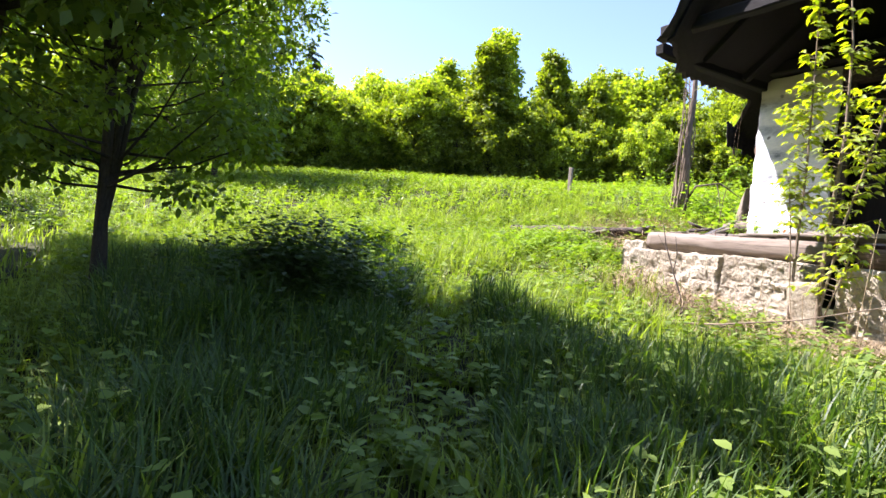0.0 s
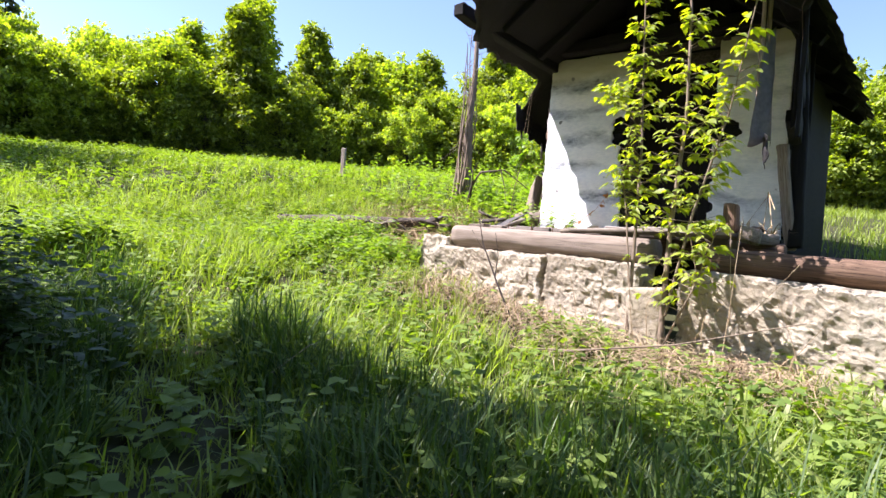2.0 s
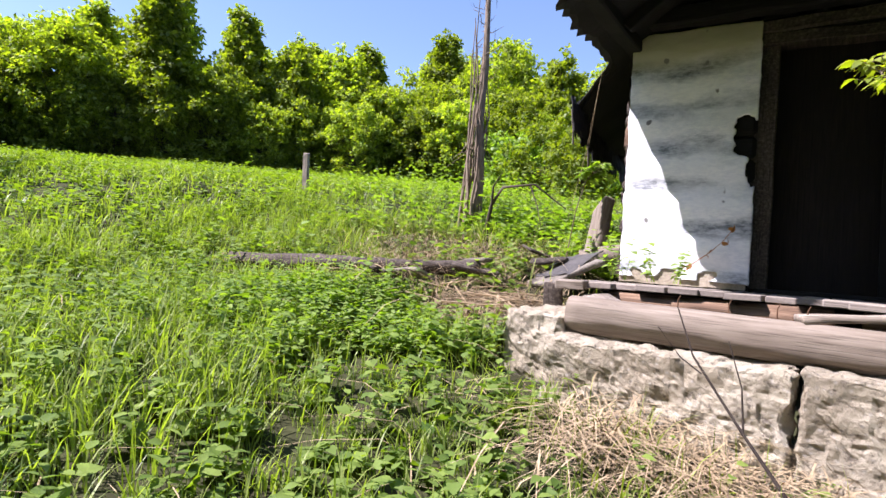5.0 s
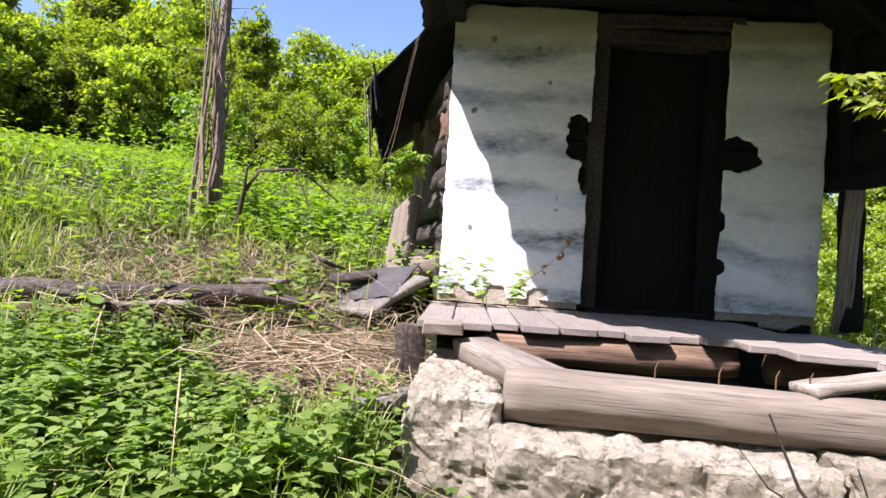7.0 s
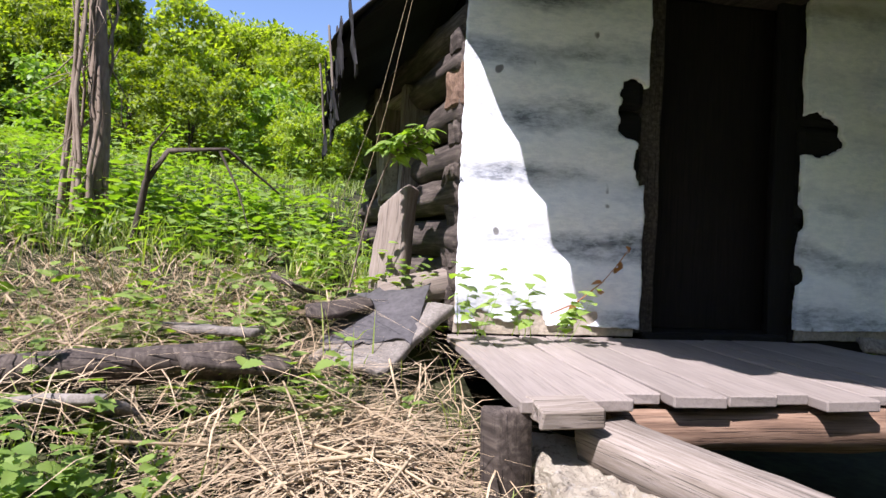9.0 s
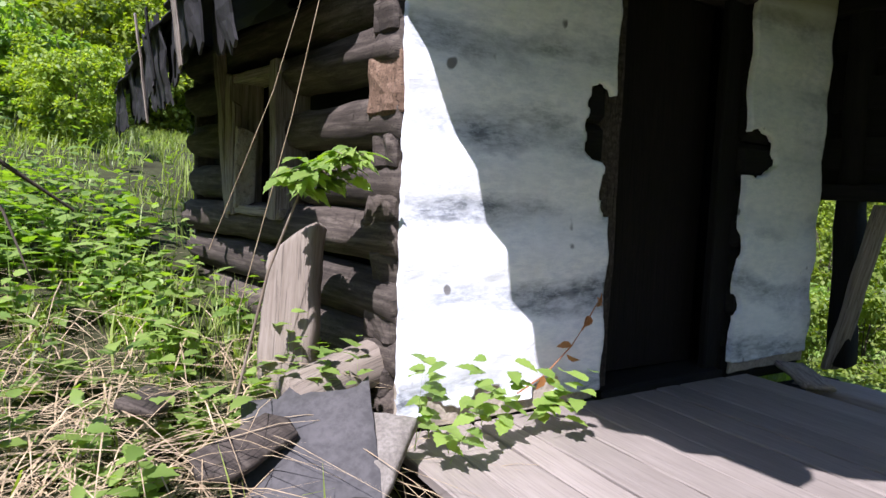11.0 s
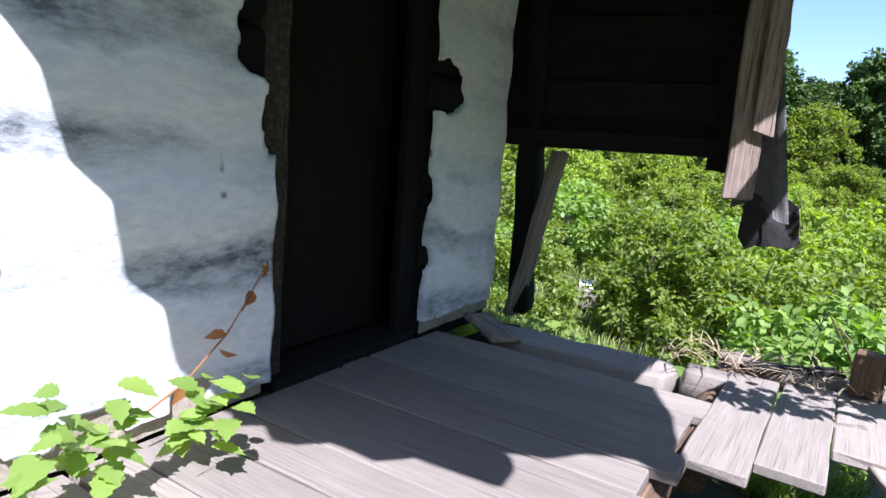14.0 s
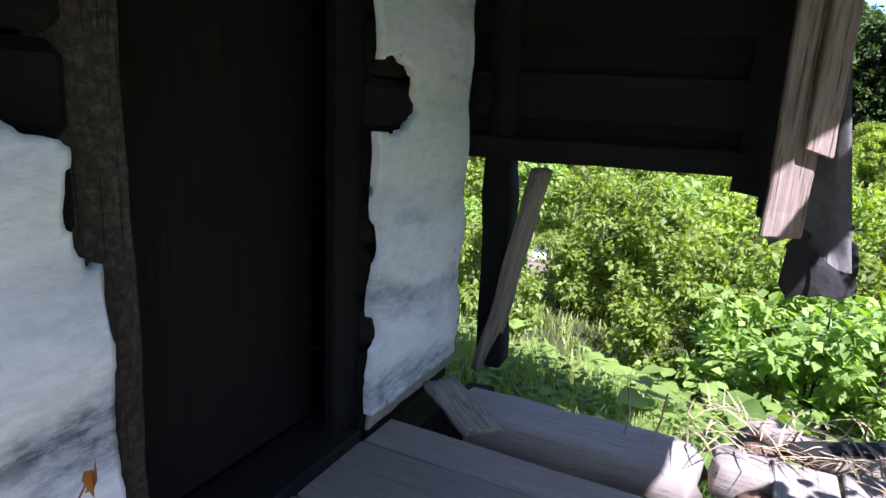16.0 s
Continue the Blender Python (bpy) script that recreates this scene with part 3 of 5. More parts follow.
def eave_left(y):
    base = -1.34 - 0.46 * float(smooth(0.0, 0.45, y)) - 0.07 * max(0.0, y)
    return base + 0.62 * float(smooth(1.2, 2.4, -y)) + 0.06 * n3((0, y, 0), 3.5, 2) + 0.05 * n3((0, y, 0), 13, 5)


def roof_sheet(side, z_off, thick, y0, y1, grow, seed):
    ny, nx = 70, 14
    bm = bmesh.new()
    rows = []
    for i in range(ny + 1):
        y = y0 + (y1 - y0) * i / ny
        ex = eave_left(y) - grow if side < 0 else 2.12 + grow + 0.06 * n3((0, y, 0), 4, 9) + 0.03 * n3((0, y, 0), 15, 3)
        row = []
        for j in range(nx + 1):
            f = j / nx
            x = RX + (ex - RX) * f
            yy = y + (0.07 * n3((x, 0, 0), 4, seed) + 0.03 * n3((x, 0, 0), 17, seed) if i == 0 else 0)
            z = RZ - PITCH * abs(x - RX) - 0.05 * math.sin(math.pi * f) + z_off + 0.02 * n3((x, y, 0), 2.5, seed)
            z -= 0.42 * float(smooth(0.35, 1.0, f)) * float(smooth(1.1, 2.4, -y)) if side < 0 else 0
            row.append(bm.verts.new((x, yy, z)))
        rows.append(row)
    for a, b in zip(rows, rows[1:]):
        for j in range(nx):
            bm.faces.new((a[j], b[j], b[j + 1], a[j + 1]) if side < 0 else (a[j], a[j + 1], b[j + 1], b[j]))
    bm.normal_update()
    geo = bmesh.ops.extrude_face_region(bm, geom=list(bm.faces))["geom"]
    bmesh.ops.translate(bm, vec=(0, 0, -thick), verts=[g for g in geo if isinstance(g, bmesh.types.BMVert)])
    bmesh.ops.recalc_face_normals(bm, faces=bm.faces)
    return bm


# Roof boards and rafters use the shade-deepened dark timber.
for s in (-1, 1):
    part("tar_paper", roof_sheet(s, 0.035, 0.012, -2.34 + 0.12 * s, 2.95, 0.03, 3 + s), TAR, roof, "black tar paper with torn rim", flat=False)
    part("roof_boards", roof_sheet(s, 0.0, 0.03, -2.26 + 0.12 * s, 2.90, -0.04, 8 + s), WOOD_DARK, roof, "dark boards, roof shade deepened in the colour")
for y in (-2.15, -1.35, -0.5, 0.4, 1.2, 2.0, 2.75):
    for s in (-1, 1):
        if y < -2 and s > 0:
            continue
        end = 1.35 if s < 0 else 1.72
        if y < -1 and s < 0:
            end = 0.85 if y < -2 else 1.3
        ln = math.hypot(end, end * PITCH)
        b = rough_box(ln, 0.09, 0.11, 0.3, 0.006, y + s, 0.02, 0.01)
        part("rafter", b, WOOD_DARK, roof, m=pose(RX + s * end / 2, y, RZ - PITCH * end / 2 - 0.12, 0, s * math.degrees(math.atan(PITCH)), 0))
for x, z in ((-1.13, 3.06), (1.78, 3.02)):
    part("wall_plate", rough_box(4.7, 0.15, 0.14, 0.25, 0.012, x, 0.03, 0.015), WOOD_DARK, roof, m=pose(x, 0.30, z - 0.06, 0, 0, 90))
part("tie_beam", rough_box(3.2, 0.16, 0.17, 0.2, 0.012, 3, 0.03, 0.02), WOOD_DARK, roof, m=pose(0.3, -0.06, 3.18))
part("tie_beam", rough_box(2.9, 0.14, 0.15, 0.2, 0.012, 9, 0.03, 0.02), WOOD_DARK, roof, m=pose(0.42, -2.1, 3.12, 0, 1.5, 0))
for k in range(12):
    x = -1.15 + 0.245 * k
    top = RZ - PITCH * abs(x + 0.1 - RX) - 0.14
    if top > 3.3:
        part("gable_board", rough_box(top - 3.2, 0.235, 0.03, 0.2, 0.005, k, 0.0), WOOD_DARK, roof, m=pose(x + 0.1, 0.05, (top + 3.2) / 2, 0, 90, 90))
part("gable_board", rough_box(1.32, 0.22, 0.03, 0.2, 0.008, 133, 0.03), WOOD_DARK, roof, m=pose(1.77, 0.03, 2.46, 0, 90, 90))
# strips of torn felt and boards that hang from the long eave
for k, (y, w, h) in enumerate(((0.34, 0.40, 0.36), (0.62, 0.52, 0.26), (0.95, 0.56, 0.32), (1.30, 0.50, 0.40), (1.62, 0.52, 0.30), (1.98, 0.56, 0.36), (2.40, 0.58, 0.28), (2.75, 0.44, 0.34))):
    b = rough_box(h, w, 0.008, 0.04, 0.02, k + 3.0, 0.12, 0.0)
    ez = RZ - PITCH * (RX - eave_left(y))
    part("felt_strip", b, TAR, roof, m=pose(eave_left(y) + 0.01 * (k % 3), y, ez - h / 2 + 0.06, 0, 82 + 5 * (k % 3), 4 * (k % 2)))
for k, (y, h) in enumerate(((0.50, 0.40), (1.12, 0.34), (1.22, 0.50))):
    ez = RZ - PITCH * (RX - eave_left(y))
    part("lath", rough_box(h, 0.05, 0.012, 0.05, 0.006, k + 73.0, 0.04), WOOD_GREY if k != 1 else WOOD_DARK, roof, m=pose(eave_left(y) - 0.035, y, ez - h / 2 + 0.10, 8 * k - 8, 84, 0))

# ---- porch ----
porch = thing("porch_floor", "bleached wide plank porch floor with uneven board ends", "porch floor", kind="structure")
x, k = -1.17, 0
while x < 1.05:
    w = 0.19 + 0.035 * math.sin(k * 2.3)
    cut = -1.34 + 0.05 * math.sin(k * 3.7 + 1) - (0.13 if k == 0 else 0)
    ln = 0.012 - cut
    b = rough_box(ln, w - 0.008, 0.042, 0.16, 0.003, k * 1.9, 0.012, 0.005)
    part("plank", b, WOOD_FLOOR, porch, m=pose(x + w / 2, 0.012 - ln / 2, FL - 0.042 + 0.003 * math.sin(k * 5), 0.4 * math.sin(k), 0, 90 + 0.3 * math.sin(k * 2)))
    x += w
    k += 1
for k, (x0, x1, y, w, z, r) in enumerate(((0.50, 1.62, -1.47, 0.21, FL - 0.040, -1.5), (0.62, 1.70, -1.69, 0.21, FL - 0.043, -2.5), (0.95, 1.75, -1.90, 0.19, FL - 0.05, -2.0))):
    b = rough_box(x1 - x0, w, 0.042, 0.16, 0.004, k * 2.9 + 60, 0.02, 0.006)
    part("plank", b, WOOD_FLOOR, porch, m=pose((x0 + x1) / 2, y, z, 0, 0.6, r))
part("joist", rough_log(1.36, 0.088, 0.082, 0.012, 5.0, 18), WOOD_RED, porch, "red-brown round joist with a broken end", m=pose(-0.12, -1.25, 0.645, 0, 0, -1), flat=False)
part("joist", rough_log(1.3, 0.085, 0.085, 0.012, 6.0, 14), WOOD_RED, porch, m=pose(1.35, -1.35, 0.64), flat=False)
part("joist", rough_box(2.9, 0.14, 0.14, 0.2, 0.01, 15, 0.03), WOOD_DARK, porch, m=pose(0.25, -0.15, 0.66))
part("end_block", rough_box(0.2, 0.16, 0.06, 0.05, 0.006, 8, 0.02), WOOD_GREY, porch, m=pose(-1.03, -1.44, 0.75, 4, 0, 4))

# fallen logs and beams round the pit
def lying(name, label, bm, mat, m, category="log", group=""):
    ob = part(name, bm, mat, None, "", m, flat=False)
    return tagged(ob, label, category, group)


lying("log", "grey hewn log with cracks and knots lying on the concrete", hewn_log(2.02, 0.205, 2.0), WOOD_LOGX, pose(0.27, -2.2, 0.575, 0, 1.2, -0.8), group="logs on the foundation")
lying("log", "red-brown round log with bark remains on the concrete", rough_log(1.35, 0.095, 0.10, 0.014, 12.0, 18), WOOD_RED, pose(2.28, -2.22, 0.51, 0, 1.5, 2), group="logs on the foundation")
lying("beam", "squared weathered beam sloping beside the open pit", rough_box(0.98, 0.2, 0.11, 0.08, 0.005, 4.0, 0.02, 0.008), WOOD_GREY, pose(-0.68, -1.80, 0.625, 6, 2, -66), "beam")
lying("plank", "loose grey plank lying across the log", rough_box(0.95, 0.14, 0.035, 0.1, 0.008, 44.0, 0.03, 0.005), WOOD_GREY, pose(0.85, -2.02, 0.725, 0, -4, 22), "plank")
lying("post_stub", "short dark brown upright timber at the porch corner", rough_box(0.42, 0.10, 0.14, 0.05, 0.010, 14.0, 0.03, 0.010), WOOD_LOG, pose(-1.19, -1.38, 0.53, 0, 88, 20), "post")
lying("board", "wide grey-brown board half buried in straw", rough_box(0.66, 0.30, 0.06, 0.06, 0.010, 17.0, 0.05, 0.012), OLD_BOARD, pose(-1.28, -1.64, 0.40, -14, 4, 80), "board")
tilt = Matrix(((0.63, -0.72, -0.29, -1.53), (0.65, 0.69, -0.31, -0.32), (0.41, 0.0, 0.91, 0.82), (0, 0, 0, 1)))
lying("board", "wide tilted grey lichen-covered board resting on straw", rough_box(0.60, 0.44, 0.05, 0.05, 0.012, 27.0, 0.04, 0.008, 0.003), OLD_BOARD, tilt, "board")
lying("roof_sheet", "broken dark grey fibre-cement sheet lying on the board", rough_box(0.46, 0.46, 0.012, 0.04, 0.012, 33.0, 0.10, 0.002), SLATE, tilt @ pose(0.09, 0.10, 0.05, 2, -3, 24), "roof sheet")
lying("timber", "small weathered log end sticking out by the wall", rough_log(0.5, 0.105, 0.10, 0.015, 19.0, 14), WOOD_LOGX, pose(-1.30, 0.14, 1.01, 0, -12, 14), "timber")
stump = rough_box(0.74, 0.21, 0.12, 0.05, 0.012, 29.0, 0.02, 0.012)
for v in stump.verts:
    if v.co.x > 0.16:
        v.co.x -= 0.75 * max(0.0, v.co.y + 0.05) * (v.co.x - 0.16) / 0.21 * 1.2
lying("board", "thick leaning plank stump before the log wall", stump, WOOD_LOGX, pose(-1.46, 0.33, 1.24, 0, -82, 50), "board")
lying("sill_beam", "rotten dark foundation beam lying in the grass", rough_log(2.7, 0.075, 0.065, 0.03, 23.0, 12), WOOD_LOG, pose(-3.40, -1.24, 0.76, 0, -2.5, 12.4), "beam")

for k, (x, y, z, ln, w, rx, ry, rz) in enumerate(((-2.62, -1.28, 0.72, 0.5, 0.2, 25, 4, 170), (-3.05, -1.32, 0.74, 0.55, 0.16, 30, -6, 160), (-2.1, -1.0, 0.80, 0.42, 0.14, 12, 10, 25), (-2.3, -0.7, 0.88, 0.6, 0.1, 0, 3, 150), (-1.75, -0.2, 0.93, 0.35, 0.16, 12, -10, 30), (-2.0, 0.15, 1.0, 0.45, 0.12, 20, 12, 75))):
    lying("rotten_board", "broken grey board among straw and weeds", rough_box(ln, w, 0.03, 0.06, 0.012, k + 120.0, 0.07, 0.006), WOOD_LOG if k % 3 else OLD_BOARD, pose(x, y, z, rx, ry, rz), "board", "broken boards")

# ---- foundation ----
foundation = thing("foundation", "crumbling pale concrete foundation with deep cracks", "foundation", kind="structure")
for name, cx, cy, cz, lx, ly, lz, rx, ry, rz, seed in (
        ("block", -0.19, -2.30, 0.08, 1.22, 0.36, 0.80, 3, 1, 0, 1.0),
        ("block", 0.84, -2.30, 0.20, 0.80, 0.36, 0.54, 2, 2.5, 1, 2.0),
        ("block", 0.86, -2.34, -0.14, 0.84, 0.34, 0.30, -4, 4, -2, 3.0),
        ("block", 2.30, -2.32, 0.02, 1.50, 0.36, 0.80, 3, 2, 0, 4.0),
        ("block", -0.93, -1.72, 0.26, 0.38, 1.15, 0.66, 0, 3, -2, 5.0)):
    part(name, rough_box(lx, ly, lz, 0.022, 0.007, seed * 7, 0.03, 0.014, 0.011, 0.06), CONCRETE, foundation, m=pose(cx, cy, cz, rx, ry, rz))
slab = lying("slab", "upright whitish concrete slab leaning on the foundation", rough_box(0.24, 0.09, 0.62, 0.05, 0.006, 8.0, 0.03, 0.012, 0.003), CONCRETE, pose(1.38, -2.56, -0.02, 8, -4, 6), "slab")

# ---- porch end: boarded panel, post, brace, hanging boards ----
# Panel boards carry porch shade in their near-black colour.
panel = thing("porch_panel", "dark boarded panel closing the porch end, shade deepened in its colour", "panel", pose(1.885, -0.53, 0, 0, 0, 98.3))
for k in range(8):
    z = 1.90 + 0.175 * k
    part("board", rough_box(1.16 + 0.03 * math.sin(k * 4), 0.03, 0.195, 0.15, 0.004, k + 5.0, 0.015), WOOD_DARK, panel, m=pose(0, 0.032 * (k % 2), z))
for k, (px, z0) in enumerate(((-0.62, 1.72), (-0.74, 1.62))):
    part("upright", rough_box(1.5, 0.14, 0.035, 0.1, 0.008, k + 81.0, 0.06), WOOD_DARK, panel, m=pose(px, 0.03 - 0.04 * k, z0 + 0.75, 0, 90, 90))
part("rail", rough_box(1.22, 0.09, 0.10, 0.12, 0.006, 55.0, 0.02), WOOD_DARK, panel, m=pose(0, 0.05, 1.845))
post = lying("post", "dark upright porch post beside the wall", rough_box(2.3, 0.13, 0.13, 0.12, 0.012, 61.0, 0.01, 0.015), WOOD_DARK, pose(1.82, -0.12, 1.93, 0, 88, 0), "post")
brace = lying("brace", "grey weathered plank leaning against the post", rough_box(1.05, 0.11, 0.045, 0.1, 0.008, 62.0, 0.02, 0.008), WOOD_GREY, pose(1.76, -0.22, 1.26, 0, -75, -112), "plank")
hang = thing("hanging_boards", "loose board and bent tin hanging from the porch roof", "board")
part("board", rough_box(1.35, 0.14, 0.035, 0.09, 0.006, 63.0, 0.02), WOOD_PINK, hang, m=pose(1.72, -1.27, 2.28, 0, 90, 14))
part("board", rough_box(1.0, 0.09, 0.03, 0.09, 0.006, 64.0, 0.03), WOOD_PINK, hang, m=pose(1.69, -1.34, 2.42, 0, 90, 14))
bm = bmesh.new()
cols = []
for i in range(15):
    f = i / 14
    col = []
    for j in range(13):
        g = j / 12
        z = 2.55 - 1.0 * g + 0.04 * math.sin(f * 5)
        y = -1.24 - (0.10 + 0.17 * g) * f
        xx = 1.755 + 0.03 * math.sin(f * 4.5) + 0.04 * g * math.cos(f * 3) + 0.012 * n3((0, y, z), 6, 3)
        col.append(bm.verts.new((xx, y, z)))
    cols.append(col)
for a, b in zip(cols, cols[1:]):
    for j in range(12):
        bm.faces.new((a[j], b[j], b[j + 1], a[j + 1]))
bmesh.ops.solidify(bm, geom=list(bm.faces), thickness=0.004)
part("tin_sheet", bm, TIN, hang, "bent dull zinc sheet", flat=False)
flap = rough_box(0.20, 0.26, 0.006, 0.03, 0.03, 66.0, 0.1, 0.0)
part("felt_flap", flap, TAR, hang, "dark torn felt", m=pose(1.80, -1.42, 1.50, 0, 80, 14))

# ---- plants ----
rng = np.random.default_rng(7)


def keep_off(x, y, pad=0.0):
    """True where plants may root: off the hut, the porch and the stones."""
    return ~((x > -1.2 - pad) & (x < 2.15 + pad) & (y > -2.5 - pad) & (y < 2.6)) & ~((x > -1.25 - 0.209 * y - pad) & (x < 2.15) & (y > 0) & (y < 2.6))


def scatter(n, x0, x1, y0, y1, pad=0.0):
    x, y = rng.uniform(x0, x1, n), rng.uniform(y0, y1, n)
    ok = keep_off(x, y, pad)
    return x[ok], y[ok]


def tufts(n, per, sigma, x0, x1, y0, y1, pad=0.0):
    """Feet of blades that stand together in tufts."""
    cx, cy = np.repeat(rng.uniform(x0, x1, n // per), per), np.repeat(rng.uniform(y0, y1, n // per), per)
    x, y = cx + rng.normal(0, sigma, len(cx)), cy + rng.normal(0, sigma, len(cx))
    ok = keep_off(x, y, pad)
    return x[ok], y[ok]


def trodden(x, y):
    """Low growth along the trodden trail to the porch corner."""
    trail = ((4.5, -7.7), (1.4, -5.95), (-0.65, -4.9), (-1.3, -3.8), (-2.15, -2.1), (-1.4, -1.4))
    d = np.full(len(x), 9.0)
    for (ax, ay), (bx, by) in zip(trail, trail[1:]):
        q = np.clip(((x - ax) * (bx - ax) + (y - ay) * (by - ay)) / ((bx - ax) ** 2 + (by - ay) ** 2), 0, 1)
        d = np.minimum(d, np.hypot(x - ax - q * (bx - ax), y - ay - q * (by - ay)))
    return 0.66 + 0.34 * np.clip((d - 0.15) / 0.3, 0, 1)


def grass(name, x, y, h0, h1, w0, w1, lean, mat, label, kind="stuff"):
    n = len(x)
    clump = 0.25 * rng.random(n) + 0.35 + 0.4 * np.sin(2.1 * x + 1.3 * np.sin(1.7 * y)) * np.cos(1.9 * y + 0.8 * np.sin(2.3 * x))
    h = rng.uniform(h0, h1, n) * (0.6 + 0.75 * clump) * trodden(x, y)
    P = np.stack([x, y, ground_z(x, y) - 0.02], 1)
    v, f = blades_np(P, h, rng.uniform(w0, w1, n), rng.uniform(0, 6.28, n), rng.uniform(0.1, lean, n), rng)
    ob = part(name, mesh_np(name, v, f), mat)
    return tagged(ob, label, "grass", kind=kind)


x, y = tufts(105000, 12, 0.045, -6.5, 5.2, -8.5, 1.2)


def litter(x, y):
    """How far dry litter and rubble keep the grass away."""
    d = np.exp(-((x - 0.9) ** 2 / 2.2 + (y + 3.0) ** 2 / 0.4)) + 1.3 * np.exp(-((x + 1.65) ** 2 / 0.25 + (y + 1.45) ** 2 / 0.22))
    d = d + 1.3 * np.exp(-((x + 2.9) ** 2 / 1.9 + (y + 1.15 - 0.2 * (x + 2.9)) ** 2 / 0.10)) + 0.9 * np.exp(-((x + 3.2) ** 2 / 1.6 + (y - 0.1) ** 2 / 0.35))
    d = d + 1.0 * np.exp(-((x + 2.3) ** 2 / 1.3 + (y - 0.0) ** 2 / 1.0)) + 1.3 * np.exp(-((x + 1.6) ** 2 / 0.16 + (y + 0.42) ** 2 / 0.16))
    return np.clip(d, 0, 1)


ok = rng.random(len(x)) > 0.96 * litter(x, y)
grass("grass", x[ok], y[ok], 0.10, 0.36, 0.005, 0.011, 0.9, GRASS, "tall fresh green meadow grass near the hut")
x, y = tufts(110000, 10, 0.09, -30, -3, -14, 26, 0.3)
ok = (x < -6.3) | (y > 1.0) | (y < -8.3)
grass("grass", x[ok], y[ok], 0.14, 0.36, 0.010, 0.024, 0.8, GRASS, "waving meadow grass of the open field")
x, y = scatter(26000, -70, -20, -40, 60)
grass("grass", x, y, 0.2, 0.42, 0.04, 0.09, 0.8, GRASS, "far meadow grass at the wood's edge")
x, y = scatter(60000, 2.2, 26, -9, 12, 0.0)
grass("grass", x, y, 0.12, 0.38, 0.012, 0.035, 0.8, GRASS, "bright grass on the slope below the porch")
x, y = tufts(16000, 10, 0.07, -3.4, 3.4, 0.9, 24, 0.05)
grass("grass", x, y, 0.12, 0.32, 0.007, 0.016, 0.9, GRASS, "tall grass along the log wall and behind the hut")
x, y = scatter(24000, 25, 62, -34, 40)
grass("grass", x, y, 0.3, 0.6, 0.06, 0.16, 0.7, GRASS, "rank grass on the far valley side")
x, y = scatter(9000, -3, 16, -12, -8.4)
grass("grass", x, y, 0.15, 0.4, 0.01, 0.02, 0.8, GRASS, "shaded meadow grass behind the walker")
# dry stalks of last year
x, y = scatter(9500, -6.5, 3.4, -5.2, 1.8)
ok = rng.random(len(x)) < 1.1 * litter(x, y) ** 1.3 + 0.02
x, y = x[ok], y[ok]
n = len(x)
v, f = blades_np(np.stack([x, y, ground_z(x, y) + rng.uniform(0.0, 0.1, n)], 1), rng.uniform(0.12, 0.40, n), rng.uniform(0.004, 0.009, n), rng.uniform(0, 6.28, n), rng.uniform(2.0, 3.6, n), rng)
v[:, 2] = np.maximum(v[:, 2], ground_z(v[:, 0], v[:, 1], False) + 0.012)
tagged(part("straw", mesh_np("straw", v, f), STRAW), "matted dry straw of last year's weeds", "straw", kind="stuff")


# old stems strewn before the foundation and over the bank
n = 2600
x, y = rng.uniform(-0.5, 2.5, n), rng.normal(-2.86, 0.16, n)
ok = y < -2.5
x, y = x[ok], y[ok]
n = len(x)
v, f = blades_np(np.stack([x, y, ground_z(x, y) + rng.uniform(0.02, 0.2, n)], 1), rng.uniform(0.10, 0.28, n), rng.uniform(0.004, 0.009, n), rng.uniform(0, 6.28, n), rng.uniform(1.8, 3.4, n), rng)
v[:, 2] = np.maximum(v[:, 2], ground_z(v[:, 0], v[:, 1], False) + 0.012)
v[:, 1] = np.minimum(v[:, 1], -2.49)
tagged(part("straw", mesh_np("straw", v, f), STRAW), "tan straw piled against the foundation", "straw", kind="stuff")
n = 1700
x, y = rng.normal(-2.6, 0.85, n), rng.normal(-0.45, 0.55, n)
ok = keep_off(x, y, 0.1) & (trodden(x, y) > 0.95) & (np.hypot(x + 1.6, y + 0.42) > 0.36)
x, y = x[ok], y[ok]
n = len(x)
v, f = blades_np(np.stack([x, y, ground_z(x, y) + rng.uniform(0.0, 0.16, n)], 1), rng.uniform(0.14, 0.34, n), rng.uniform(0.003, 0.007, n), rng.normal(0.2, 0.9, n) + math.pi * (rng.random(n) < 0.5), rng.uniform(1.6, 3.0, n), rng)
v[:, 2] = np.maximum(v[:, 2], ground_z(v[:, 0], v[:, 1], False) + 0.015)
tagged(part("dead_stems", mesh_np("dead_stems", v, f), STRAW), "dry tan bramble stems matted over the bank", "dead stems", kind="stuff")
# heap of dry stems beside the porch corner
n = 1500
a, rr = rng.uniform(0, 6.28, n), np.sqrt(rng.random(n))
x, y = -1.70 + 0.46 * rr * np.cos(a), -1.35 + 0.52 * rr * np.sin(a)
z = ground_z(x, y, False) + 0.13 * (1 - rr ** 2) * rng.uniform(0.5, 1.1, n)
yaw = rng.normal(0.35, 0.7, n) + math.pi * (rng.random(n) < 0.5)
v, f = blades_np(np.stack([x, y, z], 1), rng.uniform(0.10, 0.17, n), rng.uniform(0.004, 0.010, n), yaw, rng.uniform(2.2, 3.4, n), rng)
hz = ground_z(v[:, 0], v[:, 1], False) + 0.02
v[:, 2] = np.maximum(v[:, 2], hz)
tagged(part("straw_heap", mesh_np("straw_heap", v, f), STRAW), "heap of tangled dry stems beside the porch corner", "straw", kind="stuff")


